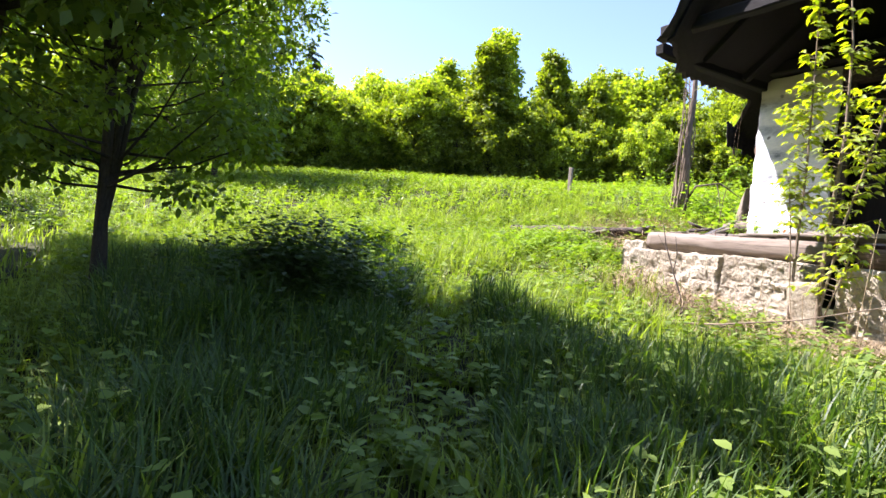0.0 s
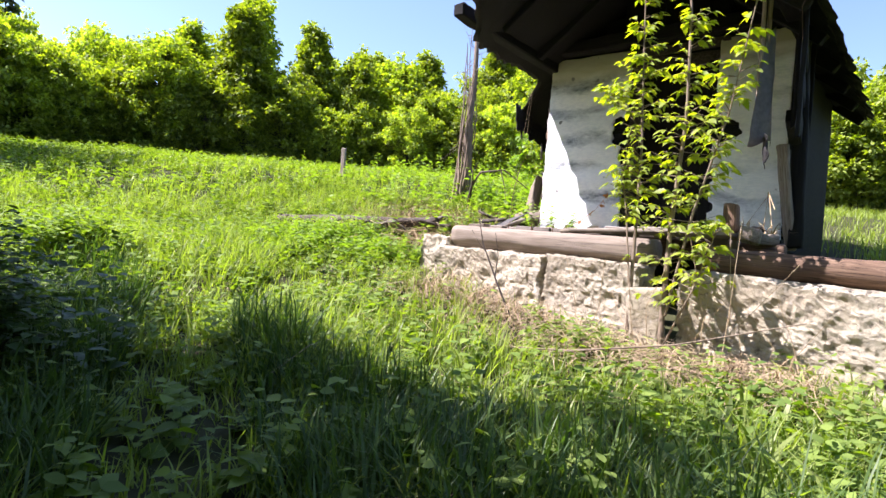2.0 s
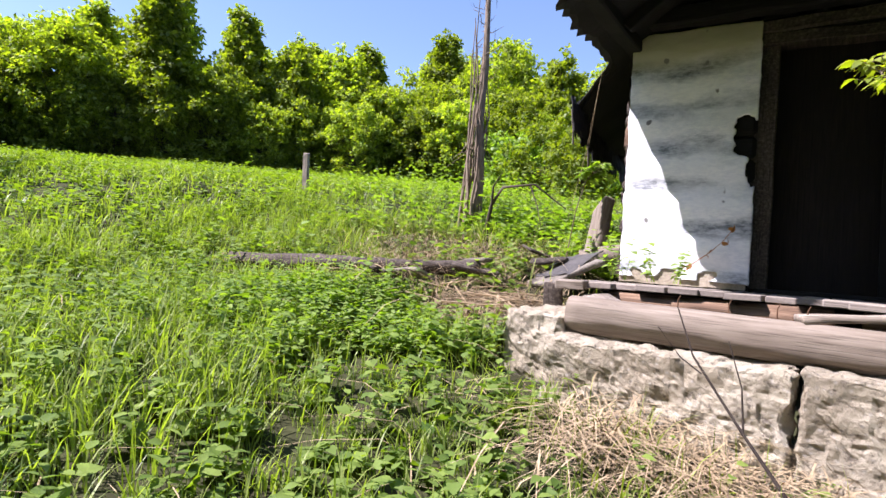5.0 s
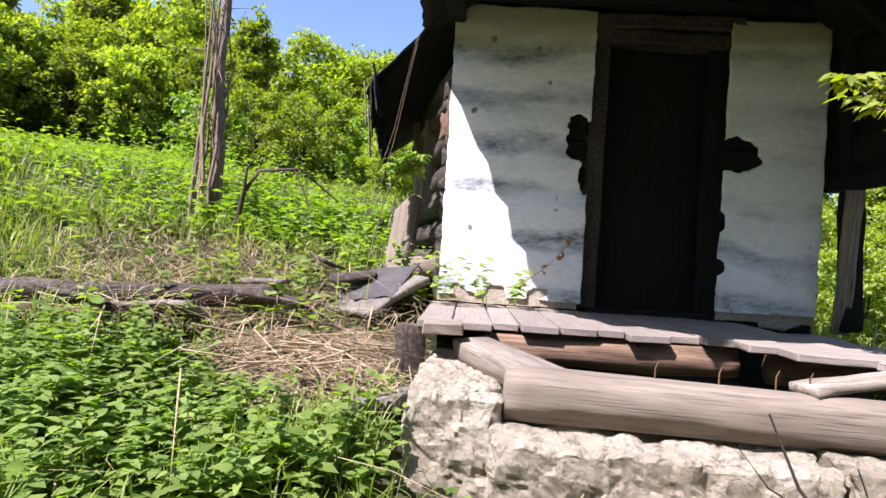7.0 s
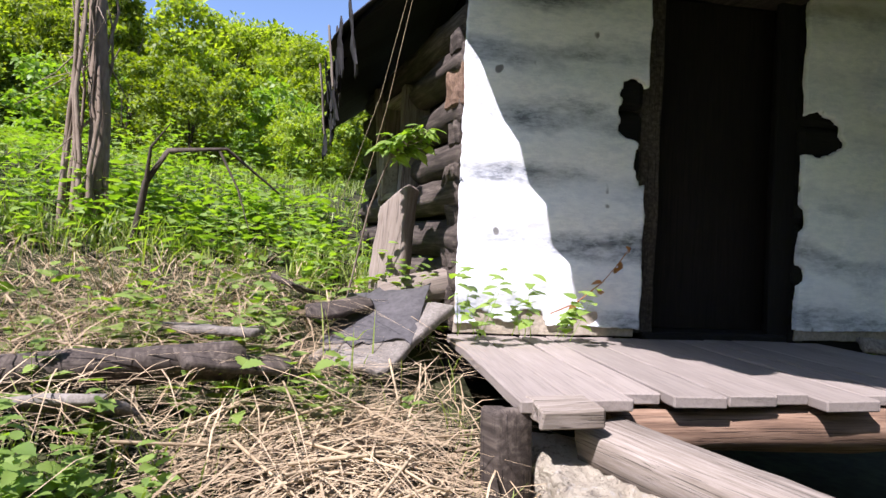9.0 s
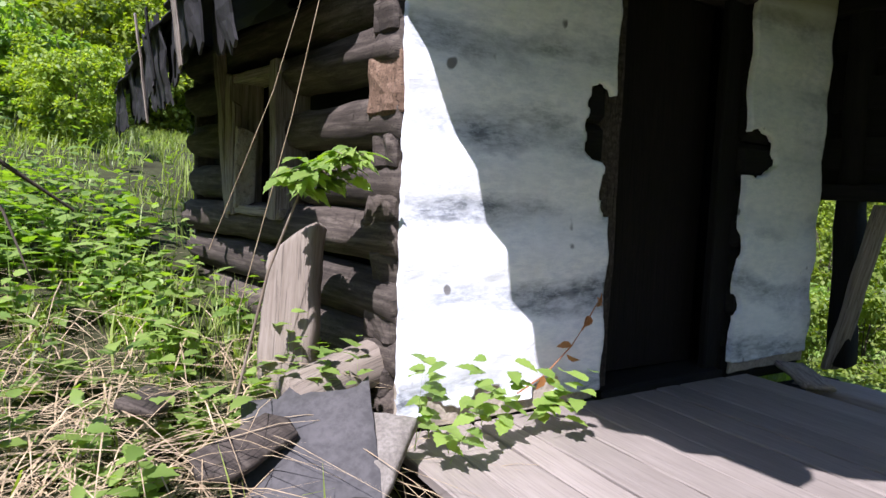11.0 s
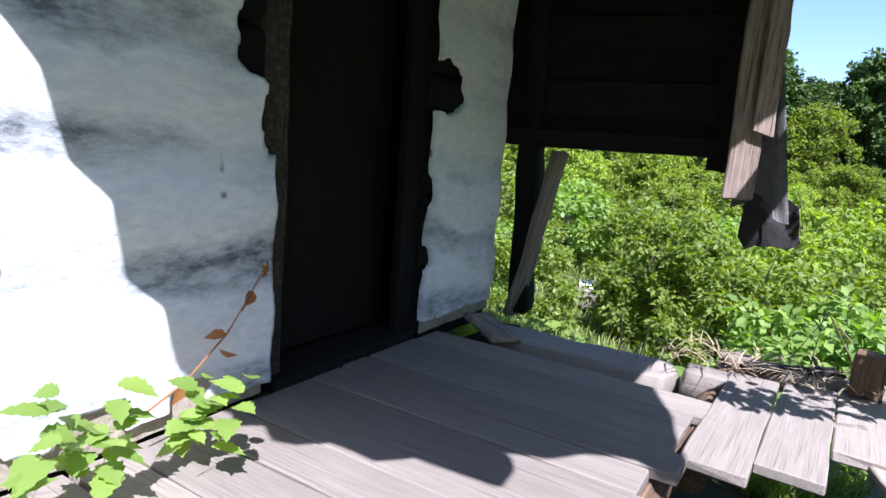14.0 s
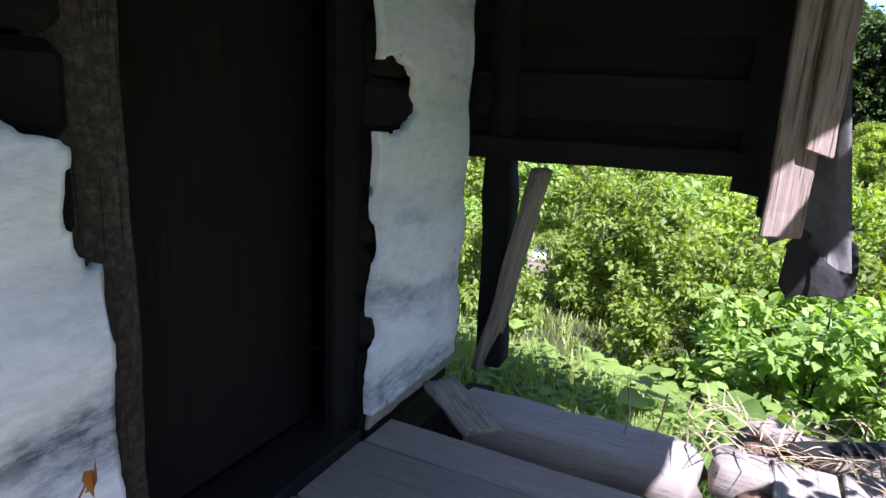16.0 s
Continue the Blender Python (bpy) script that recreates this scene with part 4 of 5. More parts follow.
for k in range(34):
    rr = np.random.default_rng(700 + k)
    x, y = (rr.normal(-1.68, 0.22), rr.normal(-1.35, 0.26)) if k < 20 else (rr.normal(-2.9, 0.5), rr.normal(-0.95, 0.22))
    a, ln = rr.normal(0.3, 0.8), rr.uniform(0.2, 0.36)
    ends = [(x - ln * math.cos(a), y - ln * math.sin(a)), (x, y), (x + ln * math.cos(a), y + ln * math.sin(a))]
    b = Bundle().tube([(px, py, float(ground_z(px, py, False)) + (0.17, 0.16, 0.10)[j] + rr.uniform(-0.03, 0.03)) for j, (px, py) in enumerate(ends)], [0.006, 0.005, 0.003], 5)
    tagged(part("dry_stalk", b.mesh("dry_stalk"), STRAW), "long pale dry stalk lying on the straw", "stalk", "fallen stalks")

# long sedge under the trees, its colour darkened to deepen their shade
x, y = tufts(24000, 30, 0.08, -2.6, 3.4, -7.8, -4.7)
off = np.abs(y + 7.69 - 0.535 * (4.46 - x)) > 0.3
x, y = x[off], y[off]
grass("sedge", x, y, 0.24, 0.46, 0.007, 0.014, 0.9, SEDGE_SHADE, "long sedge tufts, colour darkened to deepen the tree shade")


def weeds(name, x, y, h0, h1, leaves, size, mat, label, shape="oval", droop=0.25, category="weeds"):
    """Leafy stems: leaves in pairs up a thin stalk."""
    n = len(x)
    h = rng.uniform(h0, h1, n) * trodden(x, y)
    z = ground_z(x, y)
    tx, ty = rng.normal(0, 0.12, n) * h, rng.normal(0, 0.12, n) * h
    i = np.repeat(np.arange(n), leaves)
    f = np.tile(np.linspace(0.22, 1.0, leaves), n) + rng.normal(0, 0.03, n * leaves)
    a = np.tile(np.arange(leaves) * 2.4, n) + np.repeat(rng.uniform(0, 6.28, n), leaves)
    P = np.stack([x[i] + tx[i] * f, y[i] + ty[i] * f, z[i] + h[i] * f], 1)
    up = rng.uniform(-0.1, 0.65, len(i))
    D = np.stack([np.cos(a), np.sin(a), up], 1)
    N = np.stack([-np.cos(a) * up * 0.6, -np.sin(a) * up * 0.6, np.ones(len(i))], 1) + rng.normal(0, 0.25, (len(i), 3))
    L = size * rng.uniform(0.6, 1.25, len(i)) * (1.15 - 0.55 * f)
    v, q = leaves_np(P, D, N, L, L * rng.uniform(0.5, 0.75, len(i)), shape, droop)
    B = np.stack([x, y, z - 0.02], 1)
    T = np.stack([x + tx, y + ty, z + h], 1)
    s = unit(np.cross(T - B, rng.normal(0, 1, (n, 3)))) * 0.003
    sv = np.stack([B - s, B + s, T], 1).reshape(-1, 3)
    sq = np.arange(3 * n).reshape(-1, 3)
    v, q = join_np([(v, q), (sv, sq)])
    return tagged(part(name, mesh_np(name, v, q), mat), label, category, kind="stuff")


def patch(n, cx, cy, sx, sy, pad=0.0):
    x, y = rng.normal(cx, sx, n), rng.normal(cy, sy, n)
    ok = keep_off(x, y, pad)
    return x[ok], y[ok]


x, y = scatter(4600, -6.5, 4.8, -8.4, 0.8, 0.05)
ok = litter(x, y) < 0.35
x, y = x[ok], y[ok]
weeds("weeds", x, y, 0.10, 0.34, 9, 0.10, WEED, "low leafy weeds among the grass")
x, y = scatter(9000, -24, -6.2, -10, 14, 0.05)
weeds("weeds", x, y, 0.14, 0.36, 7, 0.13, WEED, "leafy weeds scattered over the open field")
x, y = patch(760, -2.4, -2.30, 0.6, 0.38)
ok = (np.hypot(x + 1.5, y + 3.2) > 0.55) & (litter(x, y) < 0.5)
weeds("weeds", x[ok], y[ok], 0.12, 0.34, 14, 0.085, NETTLE, "lush goutweed in front of the straw heap", "toothed", 0.3)
# The mound's leaves take the shade-darkened blade colour.
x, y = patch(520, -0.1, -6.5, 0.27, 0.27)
weeds("weeds", x, y, 0.45, 0.82, 16, 0.08, SEDGE_SHADE, "dense mound of tall weeds, colour darkened for the tree's shade")
x, y = patch(200, -3.0, -4.9, 0.25, 0.25)
weeds("weeds", x, y, 0.25, 0.5, 12, 0.1, WEED, "clump of dark green weeds in the meadow")
x, y = patch(150, 1.35, -2.95, 0.5, 0.16)
weeds("weeds", x, y, 0.12, 0.32, 9, 0.09, NETTLE, "weeds at the foot of the slab")
x, y = patch(340, 3.6, -4.2, 0.9, 0.7)
weeds("weeds", x, y, 0.15, 0.4, 10, 0.09, WEED, "weeds on the slope before the foundation")
x, y = patch(300, -2.6, 1.3, 0.8, 1.2)
ok = litter(x, y) < rng.uniform(0.1, 0.9, len(x))
x, y = x[ok], y[ok]
weeds("nettles", x, y, 0.12, 0.42, 9, 0.14, NETTLE, "sunlit bramble and nettle thicket on the bank", "toothed")
x, y = patch(300, -4.3, 2.4, 1.1, 1.3)
weeds("nettles", x, y, 0.3, 0.8, 10, 0.11, NETTLE, "bramble thicket round the dead tree", "toothed")
x, y = patch(46, -1.5, 0.12, 0.14, 0.14)
ok = litter(x, y) < 0.97
x, y = x[ok], y[ok]
weeds("nettles", x, y, 0.2, 0.5, 9, 0.11, NETTLE, "brambles beside the broken roof sheets", "toothed")
x, y = patch(120, -2.2, -0.35, 0.42, 0.5, 0.05)
ok = (trodden(x, y) > 0.95) & (np.hypot(x + 1.6, y + 0.42) > 0.42)
weeds("brambles", x[ok], y[ok], 0.10, 0.36, 7, 0.12, NETTLE, "young green brambles over the dry bank", "toothed", 0.25, "brambles")
# nettles that grow along the wall's foot over the floor
nx_, ny_ = rng.uniform(-1.22, -0.50, 15), rng.uniform(-0.34, -0.08, 15)
n, lv = 15, 6
h = rng.uniform(0.10, 0.34, n) * (1.25 - 0.5 * (nx_ + 1.2))
i = np.repeat(np.arange(n), lv)
f = np.tile(np.linspace(0.3, 1, lv), n)
a = rng.uniform(0, 6.28, len(i))
P = np.stack([nx_[i] + 0.1 * f * np.cos(i), ny_[i] - 0.12 * f, FL + 0.0 + h[i] * f], 1)
up = rng.uniform(-0.2, 0.4, len(i))
v, q = leaves_np(P, np.stack([np.cos(a), np.sin(a) - 0.4, up], 1), np.stack([0.2 * np.cos(a), -0.3 + 0 * a, np.ones(len(i))], 1), rng.uniform(0.05, 0.11, len(i)), rng.uniform(0.04, 0.08, len(i)), "toothed", 0.25)
B = np.stack([nx_, ny_, np.full(n, FL)], 1)
T = B + np.stack([0.1 * np.cos(np.arange(n)), np.full(n, -0.12), h], 1)
s = np.tile([0.003, 0.002, 0], (n, 1))
v, q = join_np([(v, q), (np.stack([B - s, B + s, T], 1).reshape(-1, 3), np.arange(3 * n).reshape(-1, 3))])
tagged(part("nettles", mesh_np("nettles", v, q), NETTLE), "young nettles growing between wall and floor", "nettles", kind="stuff")
# dock plants with large leaves below the porch
x, y = patch(40, 4.6, -1.3, 0.6, 0.7)
weeds("burdock", x, y, 0.25, 0.5, 7, 0.38, WEED, "big-leaved burdock below the porch", "oval", 0.35, "burdock")


# ---- trees ----
def tree_parts(name, height, spread_r, foot, clumps, per, leaf, mat, bark, seed, trunk_r=0.1, stems=1, shape="round", droop=0.2, far=False, lump=1.0):
    """A tree at the origin: trunk with limbs, and a crown of leaf clumps with gaps."""
    r = np.random.default_rng(seed)
    wood_b = Bundle()
    C = []
    for s in range(stems):
        ang = s * 2.4 + r.uniform(0, 6)
        lean = 0.0 if stems == 1 else 0.22
        top = np.array([math.cos(ang) * lean * height * 0.5, math.sin(ang) * lean * height * 0.5, height * (0.92 if s == 0 else 0.8)])
        pts, rad = [], []
        for i in range(8):
            f = i / 7
            wob = r.normal(0, 0.02 * height * 0.25, 3) * (f > 0)
            wob[2] = 0
            pts.append(top * f * np.array([f, f, 1]) + wob)
            rad.append(trunk_r * (1 - 0.86 * f) * (1.25 if i == 0 else 1.0) / (1 if s == 0 else 1.4))
        wood_b.tube(pts, rad, 8)
        for k in range(max(6, clumps // (2 * stems))):
            f = r.uniform(foot * 0.9, 0.95)
            base = np.array([np.interp(f, np.linspace(0, 1, 8), [p[c] for p in pts]) for c in range(3)])
            if shape == "round":
                prof = math.sin(math.pi * min(1, max(0.05, (f - foot * 0.6) / (1.02 - foot * 0.6))) ** 0.8) ** 0.6
            else:
                prof = (1.03 - f) / (1 - foot) + 0.12
            reach = spread_r * prof * r.uniform(0.45, 1.0)
            a = r.uniform(0, 6.28)
            tip = base + np.array([math.cos(a) * reach, math.sin(a) * reach, reach * r.uniform(0.1, 0.7)])
            mid = (base + tip) / 2 + np.array([0, 0, -0.08 * reach])
            wood_b.tube([base, mid, tip], [trunk_r * 0.32 * (1.1 - f), trunk_r * 0.2 * (1.1 - f), 0.004], 5)
            C += [tip, mid * 0.35 + tip * 0.65 + r.normal(0, 0.1 * spread_r, 3)]
    C = np.array(C)
    while len(C) < clumps:
        C = np.concatenate([C, C[r.integers(0, len(C), clumps - len(C))] + r.normal(0, 0.17 * spread_r, (clumps - len(C), 3))])
    idx = np.repeat(np.arange(len(C)), per)
    n = len(idx)
    rad = r.uniform(0.14, 0.30, len(C))[idx] * spread_r * 0.75 * lump
    off = unit(r.normal(0, 1, (n, 3))) * (r.random(n) ** 0.45)[:, None] * rad[:, None]
    off[:, 2] *= 0.75
    P = C[idx] + off
    P[:, 2] = np.maximum(P[:, 2], foot * height * 0.75 * r.uniform(0.7, 1.1, n))
    D = unit(off) + r.normal(0, 0.5, (n, 3)) + np.array([0, 0, -0.15])
    N = np.array([0, 0, 1.0]) + 0.6 * unit(off) + r.normal(0, 0.45, (n, 3))
    L = leaf * r.uniform(0.6, 1.3, n)
    W = L * r.uniform(0.5, 0.8, n)
    v, q = sprays_np(P, D, N, L, W) if far else leaves_np(P, D, N, L, W, "plain", droop)
    wm, cm = wood_b.mesh("trunk"), mesh_np("crown", v, q)
    wm.materials.append(bark)
    cm.materials.append(mat)
    return wm, cm


def make_tree(name, parts_, label, m, group="", category="tree"):
    ob = thing(name, label, category, m, group)
    part("trunk", parts_[0], BARK, ob)
    part("crown", parts_[1], FOREST, ob)
    return ob


def put(x, y, dz=-0.05, s=1.0, yaw=0.0):
    return pose(x, y, float(ground_z(x, y)) + dz, 0, 0, yaw) @ Matrix.Diagonal((s, s, s, 1))


def place(ob, x, y, s, yaw, sz=1.0):
    c = copy_thing(ob, pose(x, y, float(ground_z(x, y)) - 0.05, 0, 0, yaw))
    c.scale = (s, s, s * sz)
    return c


# the orchard tree beside the path, and unseen shade trees added behind the walker
apple = make_tree("orchard_tree", tree_parts("orchard_tree", 5.4, 1.9, 0.24, 170, 95, 0.085, APPLE, BARK, 21, 0.062, 4), "dark-leaved orchard tree with forked trunk in the meadow", put(-1.65, -7.85), "orchard trees")
high = make_tree("orchard_tree", tree_parts("orchard_tree", 6.4, 2.45, 0.46, 215, 110, 0.13, APPLE, BARK, 27, 0.13, 3), "dense tree out of view, added to block light", put(-0.6, -8.68), "orchard trees")
place(high, -4.6, -10.2, 0.95, 100, 1.25)
place(apple, -14.2, -5.6, 1.35, 60, 1.1)
place(apple, -16.0, -6.6, 1.4, 170, 1.1)
# Row never in view, added to block low sky light from the porch.
for k in range(9):
    place(high, -12 + 4.2 * k, -15.5 - 1.5 * (k % 2), 1.5, 67 * k, 1.1)

kinds = []
for k in range(6):
    h_, r_ = ((7.6, 2.3), (6.8, 2.6), (8.3, 2.1), (6.2, 2.8), (7.0, 2.2), (5.6, 2.5))[k]
    kinds.append(tree_parts("tree", h_, r_, 0.03, 420, 30, 0.21, FOREST, BARK, 100 + k, 0.09, 1 + (k % 3 == 1), "round" if k % 2 else "tall", 0.2, True, 0.62))
first = {}


def forest_tree(k, x, y, s, yaw, label, group, sz=1.0):
    if k not in first:
        first[k] = make_tree("tree", kinds[k], label, put(x, y, -0.05, 1.0, yaw), group)
        first[k].scale = (s, s, s * sz)
    else:
        tagged(place(first[k], x, y, s, yaw, sz), label, "tree", group)


rf = random.Random(5)
for row, (dist, step) in enumerate(((30, 3.4), (33, 3.6), (37, 4.2))):
    az = 92.0
    while az < 205:
        d = dist + rf.uniform(-1.6, 1.6) - 5.0 * max(0.0, (112 - az) / 20)
        x, y = 2.5 + d * math.cos(radians(az)), -5 + d * math.sin(radians(az))
        forest_tree(rf.randrange(6), x, y, rf.uniform(0.78, 1.08) * (1.0 + 0.05 * row), rf.uniform(0, 360), "leafy deciduous tree at the wood's edge", "trees at the wood's edge", rf.uniform(0.9, 1.15))
        az += math.degrees(step * rf.uniform(0.7, 1.2) / dist)
az = 95.0
while az < 200:
    d = 28.5 + rf.uniform(-1.2, 1.2) - 5.0 * max(0.0, (112 - az) / 20)
    x, y = 2.5 + d * math.cos(radians(az)), -5 + d * math.sin(radians(az))
    forest_tree((3, 5, 1)[rf.randrange(3)], x, y, rf.uniform(0.5, 0.85), rf.uniform(0, 360), "bushy young tree in front of the wood", "bushes at the wood's edge")
    az += rf.uniform(1.2, 2.3)

# bushes and trees of the valley beside the porch
bush = make_tree("bush", tree_parts("bush", 2.6, 1.25, 0.05, 110, 80, 0.095, BUSH, BARK, 300, 0.03, 4), "sunlit yellow-green bush below the porch", put(7.2, -1.0), "valley bushes", "bush")
bush2 = make_tree("bush", tree_parts("bush", 1.9, 1.2, 0.05, 90, 60, 0.12, NETTLE, BARK, 310, 0.03, 5), "big-leaved green bush below the porch", put(5.6, -2.0), "valley bushes", "bush")
for k, (x, y, s) in enumerate(((9.8, 0.6, 1.15), (8.6, -2.6, 1.1), (11.6, 1.2, 1.2), (7.4, -3.6, 0.9), (11.5, -1.6, 1.3), (11.0, 4.8, 1.2), (9.0, 5.4, 0.8), (14.5, 0.4, 1.5), (14.0, -4.0, 1.4), (10.5, -4.6, 1.2), (6.5, 4.2, 0.7), (16.5, 5.0, 1.5), (17, -1.5, 1.6), (12.5, 7.5, 1.3))):
    place((bush, bush2)[k % 4 == 3], x, y, s, 47 * k)
for k, (x, y, s) in enumerate(((4.6, -2.9, 0.62), (6.2, -3.4, 0.8), (4.9, -3.8, 0.6))):
    place(bush2, x, y, s, 80 * k)
for k, (x, y, s) in enumerate(((3.7, 2.6, 0.62), (4.8, 4.0, 0.8), (5.6, 6.4, 1.0), (4.0, 7.4, 0.9), (7.6, 8.2, 1.15), (6.0, 10.0, 1.2), (9.5, 11.5, 1.3), (8.2, 3.4, 0.9), (5.4, 1.4, 0.7))):
    place((bush, bush2)[k % 3 == 1], x, y, s, 61 * k)
for k, (x, y, s) in enumerate(((-4.6, 8.2, 0.85), (-3.2, 9.6, 1.0), (-6.4, 10.2, 1.1), (-5.0, 12.5, 1.3), (-8.2, 12.0, 1.2), (-2.6, 12.8, 1.3), (-2.4, 6.9, 0.6))):
    place((bush, bush2)[k % 3 == 1], x, y, s, 53 * k)
for k in range(120):
    x, y = rf.uniform(19, 46), rf.uniform(-26, 30)
    forest_tree(rf.randrange(6), x, y, rf.uniform(0.4, 0.8), rf.uniform(0, 360), "deciduous tree in the valley", "valley trees")


for k, (x, y, s) in enumerate(((7.5, 8.5, 0.55), (9.6, 10.6, 0.6), (6.2, 11.5, 0.6), (11.5, 9.0, 0.6), (12.5, 13.0, 0.75), (8.6, 14.2, 0.75), (4.6, 13.5, 0.65))):
    forest_tree(k % 6, x, y, s, 70 * k, "leafy young tree behind the hut", "valley trees")


def conifer(seed, height, r0):
    r = np.random.default_rng(seed)
    b = Bundle().tube([(0, 0, 0), (0, 0, height * 0.5), (0, 0, height)], [0.16, 0.09, 0.01], 7)
    P, D, L = [], [], []
    for k in range(120):
        f = (k + r.random()) / 120
        z = height * (0.12 + 0.88 * f)
        reach = r0 * (1 - f) ** 0.8 * r.uniform(0.6, 1.05) + 0.12
        a = r.uniform(0, 6.28)
        for t in np.linspace(0.25, 1, 9):
            P.append((math.cos(a) * reach * t, math.sin(a) * reach * t, z - 0.25 * reach * t * t))
            w = a + r.normal(0, 0.9)
            D.append((math.cos(w), math.sin(w), -0.25))
            L.append(0.5 * r.uniform(0.6, 1.2))
    P, D, L = np.array(P), np.array(D), np.array(L)
    v, q = leaves_np(P, D, np.array([[0, 0, 1.0]]) + r.normal(0, 0.3, P.shape), L, L * 0.55, "plain", 0.25)
    wm, cm = b.mesh("trunk"), mesh_np("crown", v, q)
    wm.materials.append(BARK)
    cm.materials.append(NEEDLES)
    return wm, cm


pine = make_tree("pine", tree_parts("pine", 10.5, 2.7, 0.10, 330, 26, 0.34, HILL, BARK, 401, 0.17, 1, "round", 0.2, True, 0.6), "dark rounded pine on the far hillside", put(58, 2), "hillside pines", "pine")
spruce = make_tree("spruce", conifer(3, 10.0, 2.3), "dark spruce on the far hillside", put(61, -3), "hillside spruces", "spruce")
for k in range(190):
    x, y = rf.uniform(48, 100), rf.uniform(-34, 52)
    if k % 6 == 0:
        forest_tree(rf.randrange(6), x, y, rf.uniform(1.0, 1.5), rf.uniform(0, 360), "leafy tree among the hillside pines", "valley trees")
    elif k % 6 == 1:
        place(spruce, x, y, rf.uniform(0.75, 1.15), rf.uniform(0, 360))
    else:
        place(pine, x, y, rf.uniform(0.95, 1.3), rf.uniform(0, 360))
place(spruce, -34.0, 1.6, 0.85, 20)

# ---- single plants ----
def stem_tree(name, label, stems, leaf, mat, bark, seed, category="sapling", fan=3):
    """A sapling: crooked stems with twigs and compound leaves of a few leaflets."""
    r = np.random.default_rng(seed)
    ob = thing(name, label, category)
    P, D, N, L = [], [], [], []
    for pts, rad, start in stems:
        b = Bundle()
        pts = [np.array(p, float) for p in pts]
        b.tube(pts, list(np.linspace(rad, 0.004, len(pts))), 7)
        seg = np.linspace(0, 1, len(pts))
        total = sum(np.linalg.norm(q - p) for p, q in zip(pts, pts[1:]))
        for k in range(int(total * 40)):
            f = r.uniform(start, 1.0)
            base = np.array([np.interp(f, seg, [p[c] for p in pts]) for c in range(3)])
            a, reach = r.uniform(0, 6.28), r.uniform(0.06, 0.30) * (1.3 - f)
            tip = base + np.array([math.cos(a) * reach, math.sin(a) * reach, reach * r.uniform(0.0, 0.5)])
            b.tube([base, tip], [0.004, 0.0015], 4)
            for j in range(2):
                g = 0.55 + 0.45 * j
                q = base + (tip - base) * g
                a2 = a + r.normal(0, 0.7)
                for s in np.linspace(-0.9, 0.9, fan):
                    P.append(q)
                    D.append((math.cos(a2 + s), math.sin(a2 + s), r.uniform(-0.5, 0.1)))
                    N.append((r.normal(0, 0.3) - 0.3, r.normal(0, 0.3) - 0.3, 1))
                    L.append(leaf * r.uniform(0.6, 1.2) * (1.15 - 0.4 * abs(s)))
        part("stem", b.mesh("stem"), bark, ob)
    P, D, N, L = np.array(P), np.array(D), np.array(N, float), np.array(L)
    v, q = leaves_np(P, D, N, L, L * r.uniform(0.42, 0.6, len(L)), "toothed", 0.3)
    part("foliage", mesh_np("foliage", v, q), mat, ob)
    return ob


stem_tree("maple_sapling", "sunlit young maple with yellow-green leaves by the slab", [
    ([(1.25, -2.60, -0.2), (1.24, -2.58, 0.6), (1.20, -2.50, 1.3), (1.10, -2.38, 2.1), (1.02, -2.30, 2.95)], 0.016, 0.36),
    ([(1.50, -2.62, -0.2), (1.50, -2.60, 0.7), (1.54, -2.58, 1.5), (1.50, -2.55, 2.3), (1.38, -2.55, 3.25)], 0.022, 0.12),
    ([(1.52, -2.62, 0.1), (1.66, -2.66, 0.8), (1.85, -2.68, 1.5), (1.98, -2.70, 2.3)], 0.012, 0.25),
    ([(1.18, -2.46, 1.45), (0.96, -2.24, 1.66), (0.76, -2.06, 1.84), (0.62, -1.98, 2.0)], 0.008, 0.35),
    ([(1.24, -2.62, 0.3), (1.16, -2.58, 0.8), (1.06, -2.52, 1.2)], 0.008, 0.45),
    ([(1.54, -2.66, -0.1), (1.75, -2.80, 0.3), (1.9, -2.85, 0.75)], 0.008, 0.3)], 0.074, MAPLE, BARK_DEAD, 4)

# dead leafless tree with climbing dry stems on the bank
dead = thing("dead_tree", "bare dead tree wrapped in dry climbing stems", "tree")
r = np.random.default_rng(11)
dx, dy = -3.6, 1.4
dz = float(ground_z(dx, dy))
b = Bundle()
for k in range(16):
    a = k * 0.9
    o = np.array([math.cos(a), math.sin(a), 0]) * (0.04 + 0.05 * (k > 0))
    top = r.uniform(1.2, 3.4) if k else 4.6
    pts = [np.array([dx, dy, dz]) + o * (1.5 - 1.0 * f + 0.9 * f * f) + np.array([r.normal(0, 0.03), r.normal(0, 0.03), top * f]) for f in np.linspace(0, 1, 7)]
    b.tube(pts, list(np.linspace(0.085 if k == 0 else 0.022, 0.010 if k == 0 else 0.005, 7)), 6)
part("trunk", b.mesh("trunk"), BARK_DEAD, dead)
for k in range(110):
    b = Bundle()
    f = r.uniform(0.05, 1) ** 1.1
    p = np.array([dx, dy, dz + 4.0 * f]) + r.normal(0, 0.05, 3)
    a, ln = r.uniform(0, 6.28), r.uniform(0.12, 0.4) * (1.2 - 0.5 * f)
    q = p + np.array([math.cos(a) * ln, math.sin(a) * ln, r.uniform(-1.4, 1.0) * ln])
    b.tube([p, (p + q) / 2 + r.normal(0, 0.03, 3), q], [0.006, 0.004, 0.0015], 4)
    part("twig", b.mesh("twig"), BARK_DEAD, dead)


